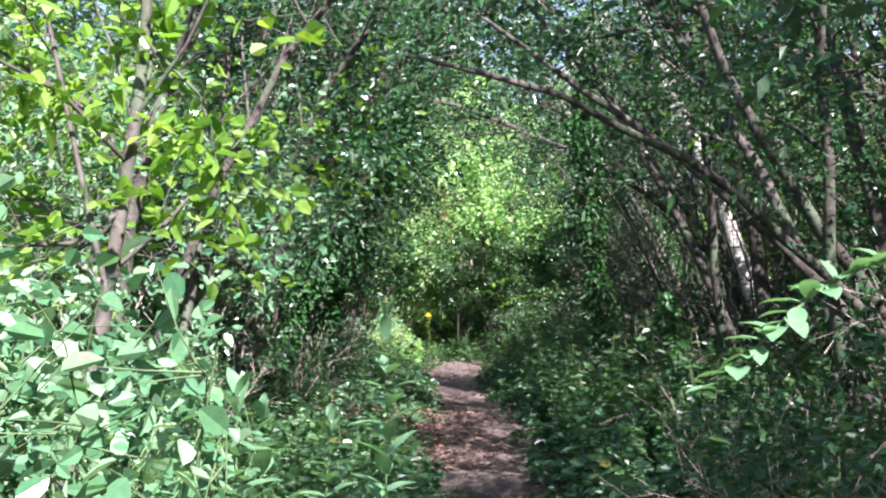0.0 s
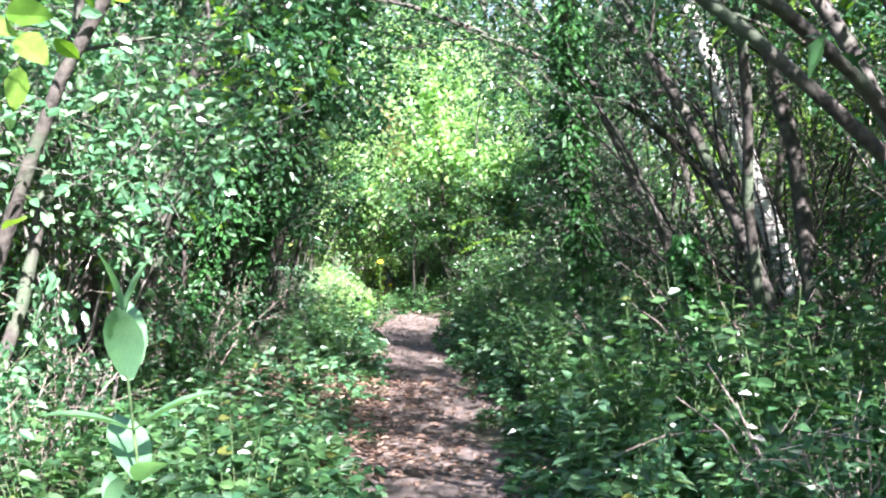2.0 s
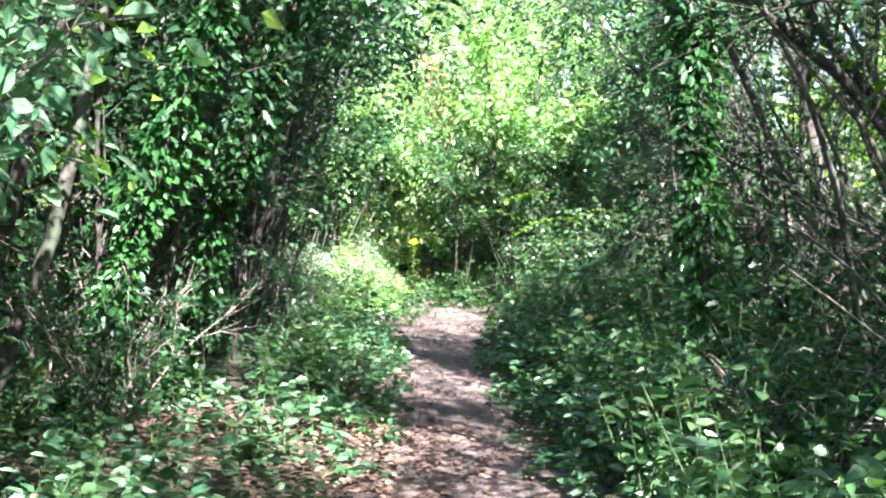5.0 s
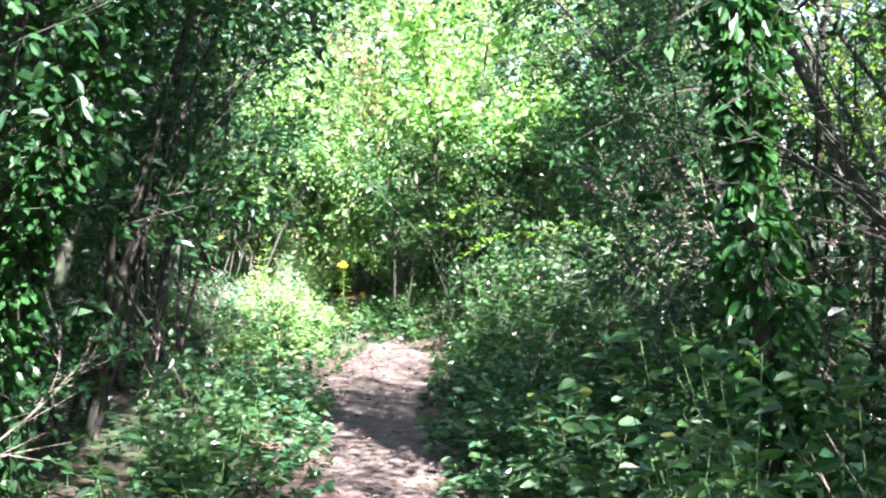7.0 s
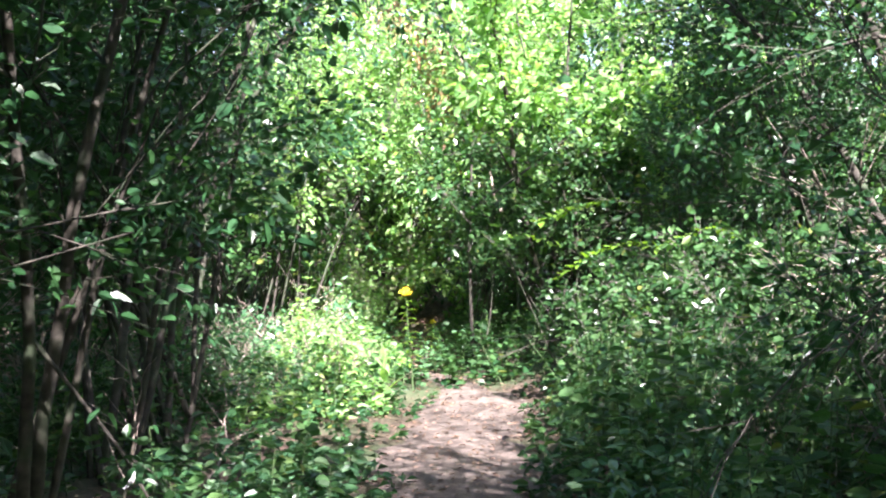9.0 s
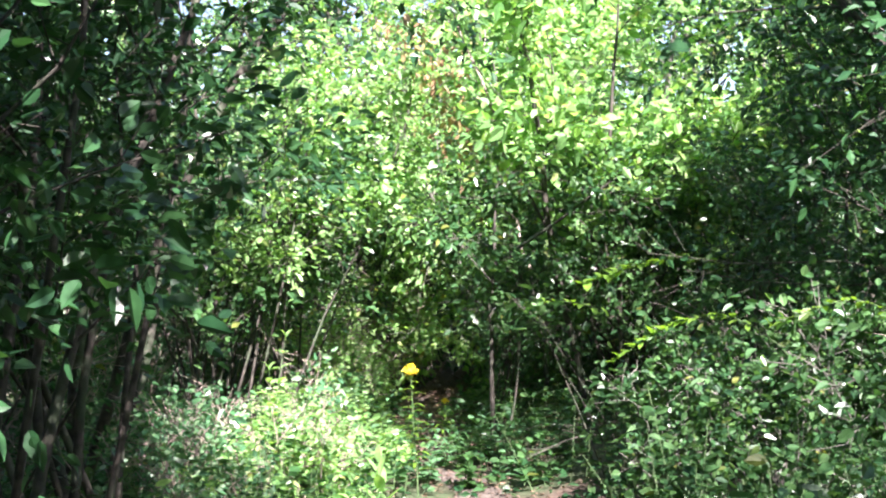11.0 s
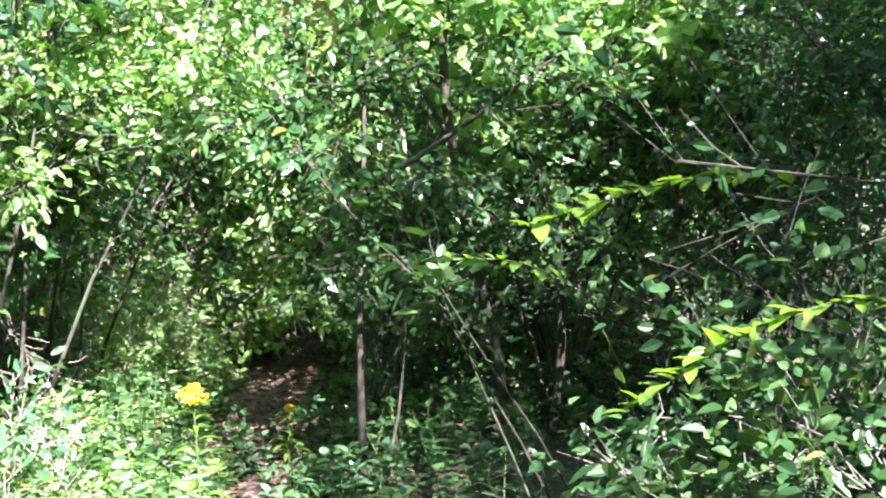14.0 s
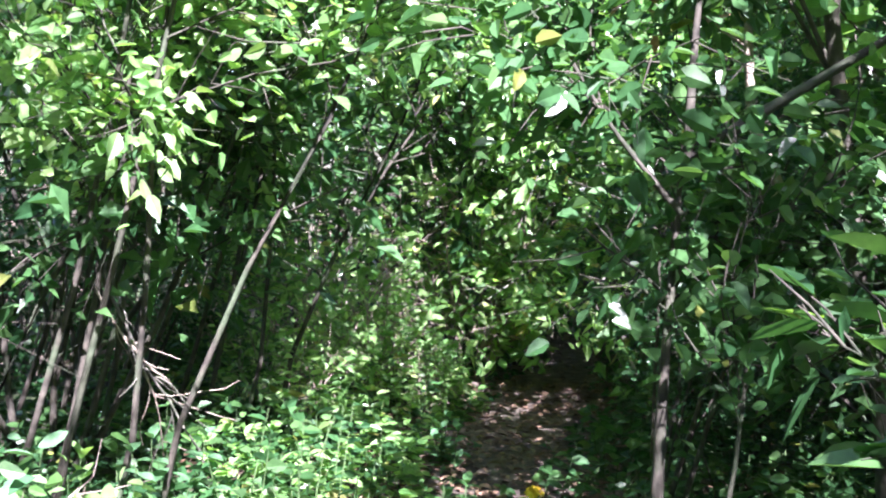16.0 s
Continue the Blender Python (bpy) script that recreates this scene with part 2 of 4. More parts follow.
def woody(name, label, category, seed, stems, limbs, twigs, leaf, bark, leaf_mat, group="", bare=0.0, limb_parts=False, cloud=0.05, up=0.45, twig_parts=False):
    """A tree or shrub: stems [(start, way, length, radius, wander, rise)], limbs and twigs (count, length, spread, from, rise), leaf (count a twig, size, width, fine)."""
    rs = np.random.RandomState(seed)
    top = thing(name, label, category, group)
    woods, crown = Buf(), Buf()
    pos, axis = [], []
    for start, way, length, radius, wander, rise in stems:
        line = bent(rs, start, way, length, 12, wander, rise)
        tb = Buf()
        tb.tube(line if radius > 0.03 else line[::2], taper(radius, radius * 0.2, len(line) if radius > 0.03 else 7), 8 if radius > 0.03 else 5)
        part("trunk" if category == "tree" else "stem", tb, bark, top, smooth=True)
        for u in rs.uniform(limbs[3], 1, limbs[0]):
            p, d = along(line, np.array([u]))
            w = d[0] / np.linalg.norm(d[0]) + rs.normal(0, limbs[2], 3)
            ll = limbs[1] * rs.uniform(0.55, 1.15) * (1.15 - 0.5 * u)
            limb = bent(rs, p[0], w, ll, 6, 0.16, limbs[4])
            lb = Buf() if limb_parts else woods
            twig_bufs = []
            lb.tube(limb[::2], taper(min(0.018, radius * (0.36 - 0.2 * u)), 0.0025, 4), 5)
            for v in rs.uniform(twigs[3], 1, twigs[0]):
                q, e = along(limb, np.array([v]))
                t = bent(rs, q[0], e[0] / np.linalg.norm(e[0]) + rs.normal(0, twigs[2], 3), twigs[1] * rs.uniform(0.5, 1.2), 4, 0.2, twigs[4])
                tw = Buf() if twig_parts else lb
                if leaf[3]:
                    tw.tube(t[[0, 2, 4]], taper(0.0035, 0.001, 3), 3)
                else:
                    tw.tube(t[[0, 4]], (0.0035, 0.001), 3)
                if twig_parts:
                    twig_bufs.append(tw)
                if rs.rand() < bare:
                    continue
                lp, ld = along(t, rs.uniform(0.0, 1.05, max(2, int(leaf[0] * rs.choice((0.2, 0.55, 1.0, 1.5)) * 0.85))))
                pos.append(lp + rs.normal(0, cloud, lp.shape))
                axis.append(ld / (np.linalg.norm(ld, axis=1)[:, None] + 1e-9) * 0.6 + rs.normal(0, 0.7, lp.shape) * np.array([1, 1, 0.6]))
            if limb_parts:
                made = part("limb", lb, bark, top, smooth=True)
                for tw in twig_bufs:
                    part("twig", tw, bark, made, smooth=True)
    if not limb_parts:
        tagged(part("branchwork", woods, bark, top, smooth=True), kind="stuff")
    if pos:
        pos, axis = np.concatenate(pos), np.concatenate(axis)
        keep = pos[:, 2] > 0.03
        pos, axis = pos[keep], axis[keep]
        crown.leaves(rs, pos, axis, leaf[1] * (1.0 if leaf_mat is LEAF_SHADED else 1.2) * rs.uniform(0.5, 1.3, len(pos)), leaf[2] * 1.12, up=up, fine=leaf[3])
        PER_LEAF[part("crown", crown, leaf_mat, top).data.name] = 8 if leaf[3] else 4
    return top


def rows_of(source, places):
    """Copies of a thing at (x, y, turn, scale); the first place takes the thing itself."""
    for i, (x, y, turn, s) in enumerate(places):
        m = pose(x, y, 0, 0, 0, turn) @ Matrix.Scale(s, 4)
        if i == 0:
            source.matrix_basis = m
        else:
            c = copy_thing(source, pose(0, 0, 0))
            c.matrix_basis = m


# ---- ground and path ----
def path_x(y):
    """The middle of the path."""
    return np.interp(y, [-8, 0, 8.5, 10.5, 13.4, 15.7, 20, 21.8, 23.5, 25, 27, 29, 32, 40], [0.15, 0.12, 0.4, 0.27, 0.35, 0.24, 0.17, 0.32, 0.0, -0.3, -0.55, -0.4, -0.3, 0.2])


def path_half(y):
    return np.interp(y, [-8, 4, 8.5, 10.3, 13.4, 15.7, 20, 21.8, 22.7, 26.3, 27.6, 29, 33], [0.3, 0.28, 0.28, 0.46, 0.5, 0.36, 0.42, 0.5, 0.14, 0.14, 0.3, 0.4, 0.25])


def ground_z(x, y):
    d = np.abs(x - path_x(y))
    lift = 0.07 * np.clip((d - 0.4) / 0.5, 0, 1)
    return lift + 0.035 * np.sin(x * 2.1 + y * 0.7) * np.cos(y * 1.3 - x * 0.6) * np.clip(d / 1.0, 0.2, 1) + 0.02 * np.sin(x * 6.1 + 1) * np.sin(y * 5.3) * np.clip(d, 0.15, 1)


def build_ground():
    xs = np.concatenate([[-900, -200, -60, -25], np.arange(-12, -3, 0.6), np.arange(-3, 3.6, 0.12), np.arange(4, 12.5, 0.6), [25, 60, 200, 900]])
    ys = np.concatenate([[-900, -200, -60, -25], np.arange(-12, 34, 0.15), np.arange(34, 46, 1.0), [60, 200, 900]])
    X, Y = np.meshgrid(xs, ys)
    Z = ground_z(X, Y)
    b = Buf()
    w = len(xs)
    i, j = np.meshgrid(np.arange(len(ys) - 1), np.arange(w - 1), indexing="ij")
    b.add(np.stack([X, Y, Z], -1).reshape(-1, 3), np.stack([i * w + j, i * w + j + 1, (i + 1) * w + j + 1, (i + 1) * w + j], -1).reshape(-1, 4))
    tagged(part("ground", b, SOIL, smooth=True), "dark brown woodland soil under the undergrowth", "ground", kind="structure")
    b = Buf()
    ys = np.arange(-8, 33, 0.12)
    us = np.linspace(-1, 1, 11)
    rs = np.random.RandomState(4)
    wob = np.convolve(rs.normal(0, 0.12, len(ys) + 8), np.ones(9) / 3, "valid")
    X = path_x(ys)[:, None] + us[None] * (path_half(ys) + wob * 0.9)[:, None] + 0.04 * np.sin(ys * 3.1)[:, None]
    Y = np.repeat(ys[:, None], len(us), 1)
    Z = ground_z(X, Y) + 0.012 + 0.014 * (1 - us[None] ** 2) - 0.02 * (np.abs(us[None]) > 0.95)
    w = len(us)
    i, j = np.meshgrid(np.arange(len(ys) - 1), np.arange(w - 1), indexing="ij")
    b.add(np.stack([X, Y, Z], -1).reshape(-1, 3), np.stack([i * w + j, i * w + j + 1, (i + 1) * w + j + 1, (i + 1) * w + j], -1).reshape(-1, 4))
    tagged(part("path", b, PATH_DIRT, smooth=True), "narrow trodden brown earth footpath with leaf litter", "path", kind="structure")


build_ground()


# ---- herbs and litter that nobody could count ----
def patchy(x, y, k=1.0):
    """Thick and thin places of the undergrowth, 0 to 1."""
    return 0.5 + 0.25 * np.sin(x * 2.3 * k + 1.7 * np.sin(y * 0.9 * k)) + 0.25 * np.sin(y * 1.9 * k + 2.1 * np.cos(x * 1.4 * k))


def dark_floor(x, y):
    """The bare shaded floor by the bend, and the thin stretch beside the path further back."""
    bend = np.exp(-(((x - 1.1) / 1.2) ** 2 + ((y - 23.6) / 1.6) ** 2))
    thin = np.exp(-(((x + 0.8) / 0.8) ** 2 + ((y - 12.0) / 1.7) ** 2))
    bare = np.exp(-(((x - 0.1) / 0.9) ** 2 + ((y - 20.6) / 0.8) ** 2))
    feet = np.exp(-(((x + 1.7) / 1.0) ** 2 + ((y - 18.0) / 2.0) ** 2)) + 0.9 * np.exp(-(((x + 1.5) / 0.9) ** 2 + ((y - 14.8) / 2.2) ** 2))
    wand = np.exp(-(((x + 0.3) / 0.4) ** 2 + ((y - 22.3) / 0.5) ** 2))
    return np.clip(bend + 0.9 * thin + 0.8 * bare + 0.85 * feet + 0.8 * wand, 0, 1)


def carpet(name, label, seed, n, leaf_n, size, width, mat, span_x, span_y, height, keep, fine=True, stalks=False, up=0.55):
    """Low herbs: short stalks with leaves round them, scattered where keep says so."""
    rs = np.random.RandomState(seed)
    x, y = rs.uniform(*span_x, n * 5), rs.uniform(*span_y, n * 5)
    ok = keep(x, y, rs) & (rs.rand(n * 5) < (0.15 + 0.85 * patchy(x + seed, y)) * (1 - 0.93 * dark_floor(x, y)))
    x, y = x[ok][:n], y[ok][:n]
    edge = np.clip((np.abs(x - path_x(y)) - path_half(y)) / 0.6 + 0.3, 0.3, 1)
    h = height * rs.uniform(0.35, 1.1, len(x)) * edge * (0.55 + 0.8 * patchy(x * 0.7 - seed, y * 0.8)) * np.where(x > 0.2, 1.2, 0.85)
    lean = rs.normal(0, 0.25, (len(x), 2))
    u = rs.uniform(0.1, 1.0, (len(x), leaf_n))
    px = x[:, None] + lean[:, :1] * h[:, None] * u
    py = y[:, None] + lean[:, 1:] * h[:, None] * u
    pz = ground_z(x, y)[:, None] + h[:, None] * u + 0.01
    pos = np.stack([px, py, pz], -1).reshape(-1, 3)
    ang = rs.uniform(0, 2 * math.pi, len(pos))
    axis = np.stack([np.cos(ang), np.sin(ang), rs.uniform(-0.2, 0.6, len(pos))], -1)
    b = Buf()
    b.leaves(rs, pos, axis, size * rs.uniform(0.45, 1.3, len(pos)), width, up=up, fine=fine)
    tagged(part(name, b, mat), label, "undergrowth", kind="stuff")
    if stalks:
        b = Buf()
        for i in range(len(x)):
            base = np.array([x[i], y[i], ground_z(x[i], y[i]) - 0.02])
            tip = base + np.array([lean[i, 0] * h[i], lean[i, 1] * h[i], h[i] + 0.02])
            b.tube([base, (base + tip) / 2, tip], [0.004, 0.003, 0.0015], 3)
        tagged(part("herb_stalk", b, STALK), "thin green stalks of low woodland herbs", "undergrowth", kind="stuff")


def off_path(x, y, rs, margin=0.03):
    d = np.abs(x - path_x(y)) - path_half(y)
    clear = (np.abs(x - np.interp(y, [0, 10, 21], [0.03, 0.3, 0.2])) > 0.28) | (y > 22)
    return (d + rs.normal(0, 0.12, len(x)) > margin) & clear


def litter(name, label, seed, n, span_x, span_y, size, mid=0.0):
    rs = np.random.RandomState(seed)
    x, y = rs.normal(mid, span_x, n), rs.uniform(*span_y, n)
    x = x + path_x(y)
    pos = np.stack([x, y, ground_z(x, y) + 0.036 + rs.uniform(0, 0.012, n)], -1)
    ang = rs.uniform(0, 2 * math.pi, n)
    axis = np.stack([np.cos(ang), np.sin(ang), rs.normal(0, 0.15, n)], -1)
    b = Buf()
    b.leaves(rs, pos, axis, size * rs.uniform(0.4, 1.2, n), 0.6, up=0.85, fold=0.25, droop=0.0)
    tagged(part(name, b, DEAD_LEAF), label, "leaf litter", kind="stuff")


litter("leaf_litter", "dry brown and pinkish fallen leaves on the path", 3, 9000, 0.7, (2, 33), 0.042)
litter("leaf_litter", "drift of pinkish brown fallen leaves beside the path", 5, 4200, 0.55, (9.5, 14), 0.06, -0.8)
litter("leaf_litter", "reddish fallen leaves on the shaded floor by the bend", 6, 4000, 0.9, (24.0, 30), 0.06, 0.0)
carpet("ground_cover", "dense low green woodland herbs beside the path", 11, 13500, 6, 0.07, 0.6, LEAF_SHADED, (-4.5, 4.5), (1.5, 34), 0.26, off_path, False)
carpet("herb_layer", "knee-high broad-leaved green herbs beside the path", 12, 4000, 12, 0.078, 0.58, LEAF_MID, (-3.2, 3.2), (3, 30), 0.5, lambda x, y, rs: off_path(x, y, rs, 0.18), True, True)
carpet("tall_herbs", "waist-high green weeds in the shade", 14, 1300, 24, 0.08, 0.5, LEAF_MID, (1.0, 3.4), (5, 20), 0.72, lambda x, y, rs: off_path(x, y, rs, 0.35), True, True)
carpet("pale_herbs", "grey-green leafy weeds along the path edge", 13, 1000, 14, 0.085, 0.5, LEAF_GREY, (-2.6, 2.6), (4, 19), 0.42, lambda x, y, rs: off_path(x, y, rs, 0.08) & (np.abs(x - path_x(y)) < 1.7))
# Herbs of the clearing: sunlight is put into their leaf colour.
carpet("sunny_herbs", "green herbs given a sunlit paleness in the clearing", 15, 420, 14, 0.085, 0.42, LEAF_SUNLIT, (-1.6, -0.3), (20.5, 29.5), 0.42, lambda x, y, rs: off_path(x, y, rs, 0.08))


carpet("far_undergrowth", "rough green undergrowth spreading through the wood", 16, 4500, 6, 0.22, 0.5, LEAF_MID, (-16, 16), (-12, 46), 0.6, lambda x, y, rs: (np.abs(x) > 4.3) | (y > 34) | ((y < 1) & (np.abs(x) > 0.9)), False)


# ---- shrubs and trees ----
def shrub(name, label, seed, height, spread, stems, leaf, mat, bark=TWIG, group="", bare=0.0, limbs=7, twigs=5, cloud=0.05, up=0.45, first=0.1):
    rs = np.random.RandomState(seed)
    st = []
    for i in range(stems):
        a = i * 2.4 + rs.uniform(0, 0.8)
        out = spread * rs.uniform(0.3, 1.0)
        st.append(((math.cos(a) * 0.08, math.sin(a) * 0.08, -0.05), (math.cos(a) * out, math.sin(a) * out, 1.0), height * rs.uniform(0.75, 1.1), 0.009 * height ** 0.7, 0.1, -0.02))
    return woody(name, label, "shrub", seed, st, (limbs, height * 0.42, 0.55, first, 0.0), (twigs, height * 0.22, 0.6, 0.15, 0.0), leaf, bark, mat, group, bare, cloud=cloud, up=up)


def tall_tree(name, label, seed, height, stems, lean, radius, first, leaf, mat, bark=BARK, group="", limbs=12, spread=0.6, limb=0.34, twig=9, parts=True, cloud=0.055, wander=0.085, arc=0.0):
    rs = np.random.RandomState(seed)
    st = []
    for i in range(stems):
        a = i * 2.4 + rs.uniform(0, 1)
        st.append(((math.cos(a) * 0.12 * (stems > 1), math.sin(a) * 0.12 * (stems > 1), -0.1),
                   (lean[0] + rs.normal(0, 0.13), lean[1] + rs.normal(0, 0.13), 1.0), height * rs.uniform(0.8, 1.1), radius * rs.uniform(0.6, 1.1), wander, arc))
    return woody(name, label, "tree", seed, st, (limbs, height * limb, spread, first, 0.0), (twig, height * 0.12, 0.7, 0.1, 0.0), leaf, bark, mat, group, limb_parts=parts, cloud=cloud)


# the near bushes and lit shrubs beside the first stretch
rows_of(shrub("leafy_shrub", "sunlit broad-leaved shrub crowding the path edge", 21, 1.4, 0.36, 8, (12, 0.06, 0.58, True), LEAF_GREY, STALK, "path-side shrubs"),
        [(-0.95, 2.7, 0, 0.98), (-1.45, 3.4, 80, 1.0), (-1.5, 5.2, 200, 0.85), (-1.9, 7.2, 30, 0.8), (-2.3, 4.2, 0, 1.0)])
rows_of(shrub("pale_shrub", "pale grey-green shrub with dry twigs in sun", 22, 2.7, 0.36, 9, (15, 0.07, 0.48, True), LEAF_GREY, BARK_GREY, "pale shrubs", 0.04, 8, 6, 0.07, first=0.52),
        [(-1.95, 10.6, 0, 1.0), (-3.0, 9.2, 120, 1.1), (-2.9, 11.9, 220, 1.05), (-2.9, 6.4, 10, 0.75)])
rows_of(shrub("yellow_shrub", "tall yellow-green sunlit shrub", 23, 3.6, 0.32, 9, (13, 0.09, 0.5, False), LEAF_YELLOW, BARK, "yellow shrubs", 0, 8, 6, 0.1),
        [(-3.6, 10.6, 0, 1.0), (-4.6, 12.0, 70, 1.15), (-4.6, 8.6, 160, 1.0), (-3.9, 13.6, 200, 1.1), (5.4, 13.0, 20, 1.15), (6.0, 15.6, 90, 1.2), (5.6, 10.4, 180, 1.15), (6.6, 18.4, 250, 1.2), (6.8, 12.6, 300, 1.25), (6.2, 8.0, 40, 1.2), (7.0, 20.8, 120, 1.2)])
# The darkness of these shrubs is shade put into the leaf colour.
rows_of(shrub("dark_shrub", "dark green shaded shrub in the undergrowth", 24, 1.6, 0.5, 8, (11, 0.075, 0.55, False), LEAF_SHADED, TWIG, "shaded shrubs", 0, 7, 5, 0.04),
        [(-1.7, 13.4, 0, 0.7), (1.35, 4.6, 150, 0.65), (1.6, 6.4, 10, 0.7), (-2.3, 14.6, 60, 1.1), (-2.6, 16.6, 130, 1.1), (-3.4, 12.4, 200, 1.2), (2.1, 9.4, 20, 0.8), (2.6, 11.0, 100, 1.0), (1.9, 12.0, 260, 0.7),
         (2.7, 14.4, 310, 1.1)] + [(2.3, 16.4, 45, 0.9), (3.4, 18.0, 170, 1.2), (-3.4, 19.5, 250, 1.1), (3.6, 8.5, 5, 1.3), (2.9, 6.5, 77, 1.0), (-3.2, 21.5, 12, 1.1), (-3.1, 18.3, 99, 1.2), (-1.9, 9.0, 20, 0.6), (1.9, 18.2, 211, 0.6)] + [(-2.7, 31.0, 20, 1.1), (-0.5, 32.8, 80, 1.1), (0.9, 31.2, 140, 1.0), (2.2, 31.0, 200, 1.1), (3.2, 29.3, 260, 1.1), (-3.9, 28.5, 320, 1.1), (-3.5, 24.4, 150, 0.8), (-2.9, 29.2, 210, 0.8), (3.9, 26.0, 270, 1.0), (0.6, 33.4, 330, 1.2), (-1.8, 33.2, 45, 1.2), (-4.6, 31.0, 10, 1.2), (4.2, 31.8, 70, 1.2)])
# Clearing shrubs, pale because their leaf colour holds the sun on them.
rows_of(shrub("light_shrub", "low sunlit pale green shrub beside the bare patch", 25, 0.95, 0.6, 9, (9, 0.06, 0.45, True), LEAF_SUNLIT, TWIG, "clearing shrubs", 0.28),
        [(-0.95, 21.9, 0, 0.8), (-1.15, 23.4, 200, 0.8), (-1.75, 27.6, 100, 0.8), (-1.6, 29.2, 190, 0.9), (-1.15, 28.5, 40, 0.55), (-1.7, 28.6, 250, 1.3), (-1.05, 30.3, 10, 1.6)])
rows_of(shrub("dusty_shrub", "low grey-green shrub with many dry twigs in sun", 28, 0.95, 0.6, 9, (9, 0.055, 0.48, True), LEAF_GREY, TWIG, "clearing shrubs", 0.4),
        [(-1.5, 22.5, 90, 0.95), (-1.9, 21.3, 300, 0.9), (-1.35, 20.9, 20, 0.6)])
rows_of(shrub("rose_shrub", "mounded grey-green shrub beside the bend", 26, 1.25, 0.65, 10, (13, 0.055, 0.5, True), LEAF_MID, BARK_GREY, "bend shrubs"),
        [(1.6, 20.8, 0, 0.9), (2.4, 20.2, 90, 1.05), (2.2, 21.4, 180, 1.0), (1.7, 18.9, 40, 0.65), (3.0, 21.6, 250, 1.1)])
rows_of(shrub("thicket_shrub", "tall dense green shrub of the thicket", 27, 3.0, 0.34, 8, (14, 0.092, 0.52, False), LEAF_MID, BARK, "thicket shrubs", 0, 9, 6, 0.05, first=0.42),
        [(-2.4, 26.0, 0, 1.0), (-3.0, 27.8, 50, 1.1), (-2.3, 30.0, 100, 1.1), (-0.7, 31.2, 150, 1.1), (1.9, 27.4, 200, 0.95), (1.6, 26.2, 250, 0.85), (2.5, 25.8, 300, 0.8), (1.2, 29.4, 20, 1.0), (3.9, 24.9, 70, 0.95), (0.4, 32.2, 120, 1.2), (1.9, 28.2, 170, 0.9),
         (3.4, 27.4, 220, 0.8), (-3.7, 25.2, 270, 1.05)] + [ (-3.9, 23.0, 320, 1.1), (-4.4, 20.5, 10, 1.1), (-4.3, 17.4, 60, 1.1), (-4.4, 15.0, 110, 1.1), (4.4, 22.0, 160, 0.7), (-4.6, 29.5, 210, 1.2), (4.4, 30.0, 260, 0.9), (-2.0, 33.6, 310, 1.2), (2.4, 33.0, 0, 1.2), (-4.8, 6.0, 0, 0.9), (4.6, 7.0, 0, 1.0), (4.4, 3.6, 60, 1.0), (-4.2, 3.0, 100, 0.8)])

# arching trees that close over the path
FAN = [((0.5 * math.sin(k * 2.3), 0.6 * math.cos(k * 1.7), -0.1), (-math.sin(radians(a)), b, math.cos(radians(a))), l, r, 0.085, c) for k, (a, b, l, r, c) in enumerate((
    (42, -0.12, 2.8, 0.03, 0.0), (40, 0.1, 3.6, 0.05, -0.03), (38, -0.2, 4.2, 0.032, 0.0), (30, 0.12, 4.8, 0.055, -0.03), (35, -0.05, 5.2, 0.028, 0.0), (22, 0.2, 5.4, 0.045, -0.03),
    (26, -0.15, 5.0, 0.025, 0.0), (10, 0.15, 5.4, 0.05, -0.03), (2, -0.1, 5.5, 0.035, -0.02), (-12, 0, 5.2, 0.05, 0.0), (30, 0.2, 3.4, 0.022, -0.02), (17, -0.2, 4.6, 0.03, -0.02)))]
# Foliage of the arching trees uses the green darkened to stand for shade.
rows_of(woody("fan_tree", "grey many-stemmed tree with limbs fanning over the path", "tree", 30, FAN, (9, 1.5, 0.55, 0.5, -0.02), (9, 0.6, 0.7, 0.1, -0.03), (20, 0.05, 0.42, False), BARK_GREY, LEAF_SHADED, "arching trees", limb_parts=True, cloud=0.09),
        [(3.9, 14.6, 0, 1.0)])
rows_of(tall_tree("arching_tree", "dark leaning tree with fine twigs arching over the path", 31, 5.4, 4, (-0.35, -0.05), 0.06, 0.3, (30, 0.05, 0.42, False), LEAF_SHADED, BARK, "arching trees", 12, 0.55, arc=-0.03),
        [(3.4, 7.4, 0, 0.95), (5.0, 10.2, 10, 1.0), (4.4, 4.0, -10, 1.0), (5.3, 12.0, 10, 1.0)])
rows_of(tall_tree("dark_tree", "dark-stemmed small tree with dense shaded foliage", 32, 5.0, 5, (0.1, -0.03), 0.035, 0.22, (28, 0.073, 0.48, True), LEAF_SHADED, BARK, "dark trees", 11, 0.55, wander=0.05),
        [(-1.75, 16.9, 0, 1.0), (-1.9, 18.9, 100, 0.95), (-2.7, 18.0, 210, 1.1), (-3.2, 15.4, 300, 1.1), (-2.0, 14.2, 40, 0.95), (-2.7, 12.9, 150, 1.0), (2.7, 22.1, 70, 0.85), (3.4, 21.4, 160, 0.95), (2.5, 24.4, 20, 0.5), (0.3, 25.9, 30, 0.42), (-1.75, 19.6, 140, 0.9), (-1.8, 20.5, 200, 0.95)])
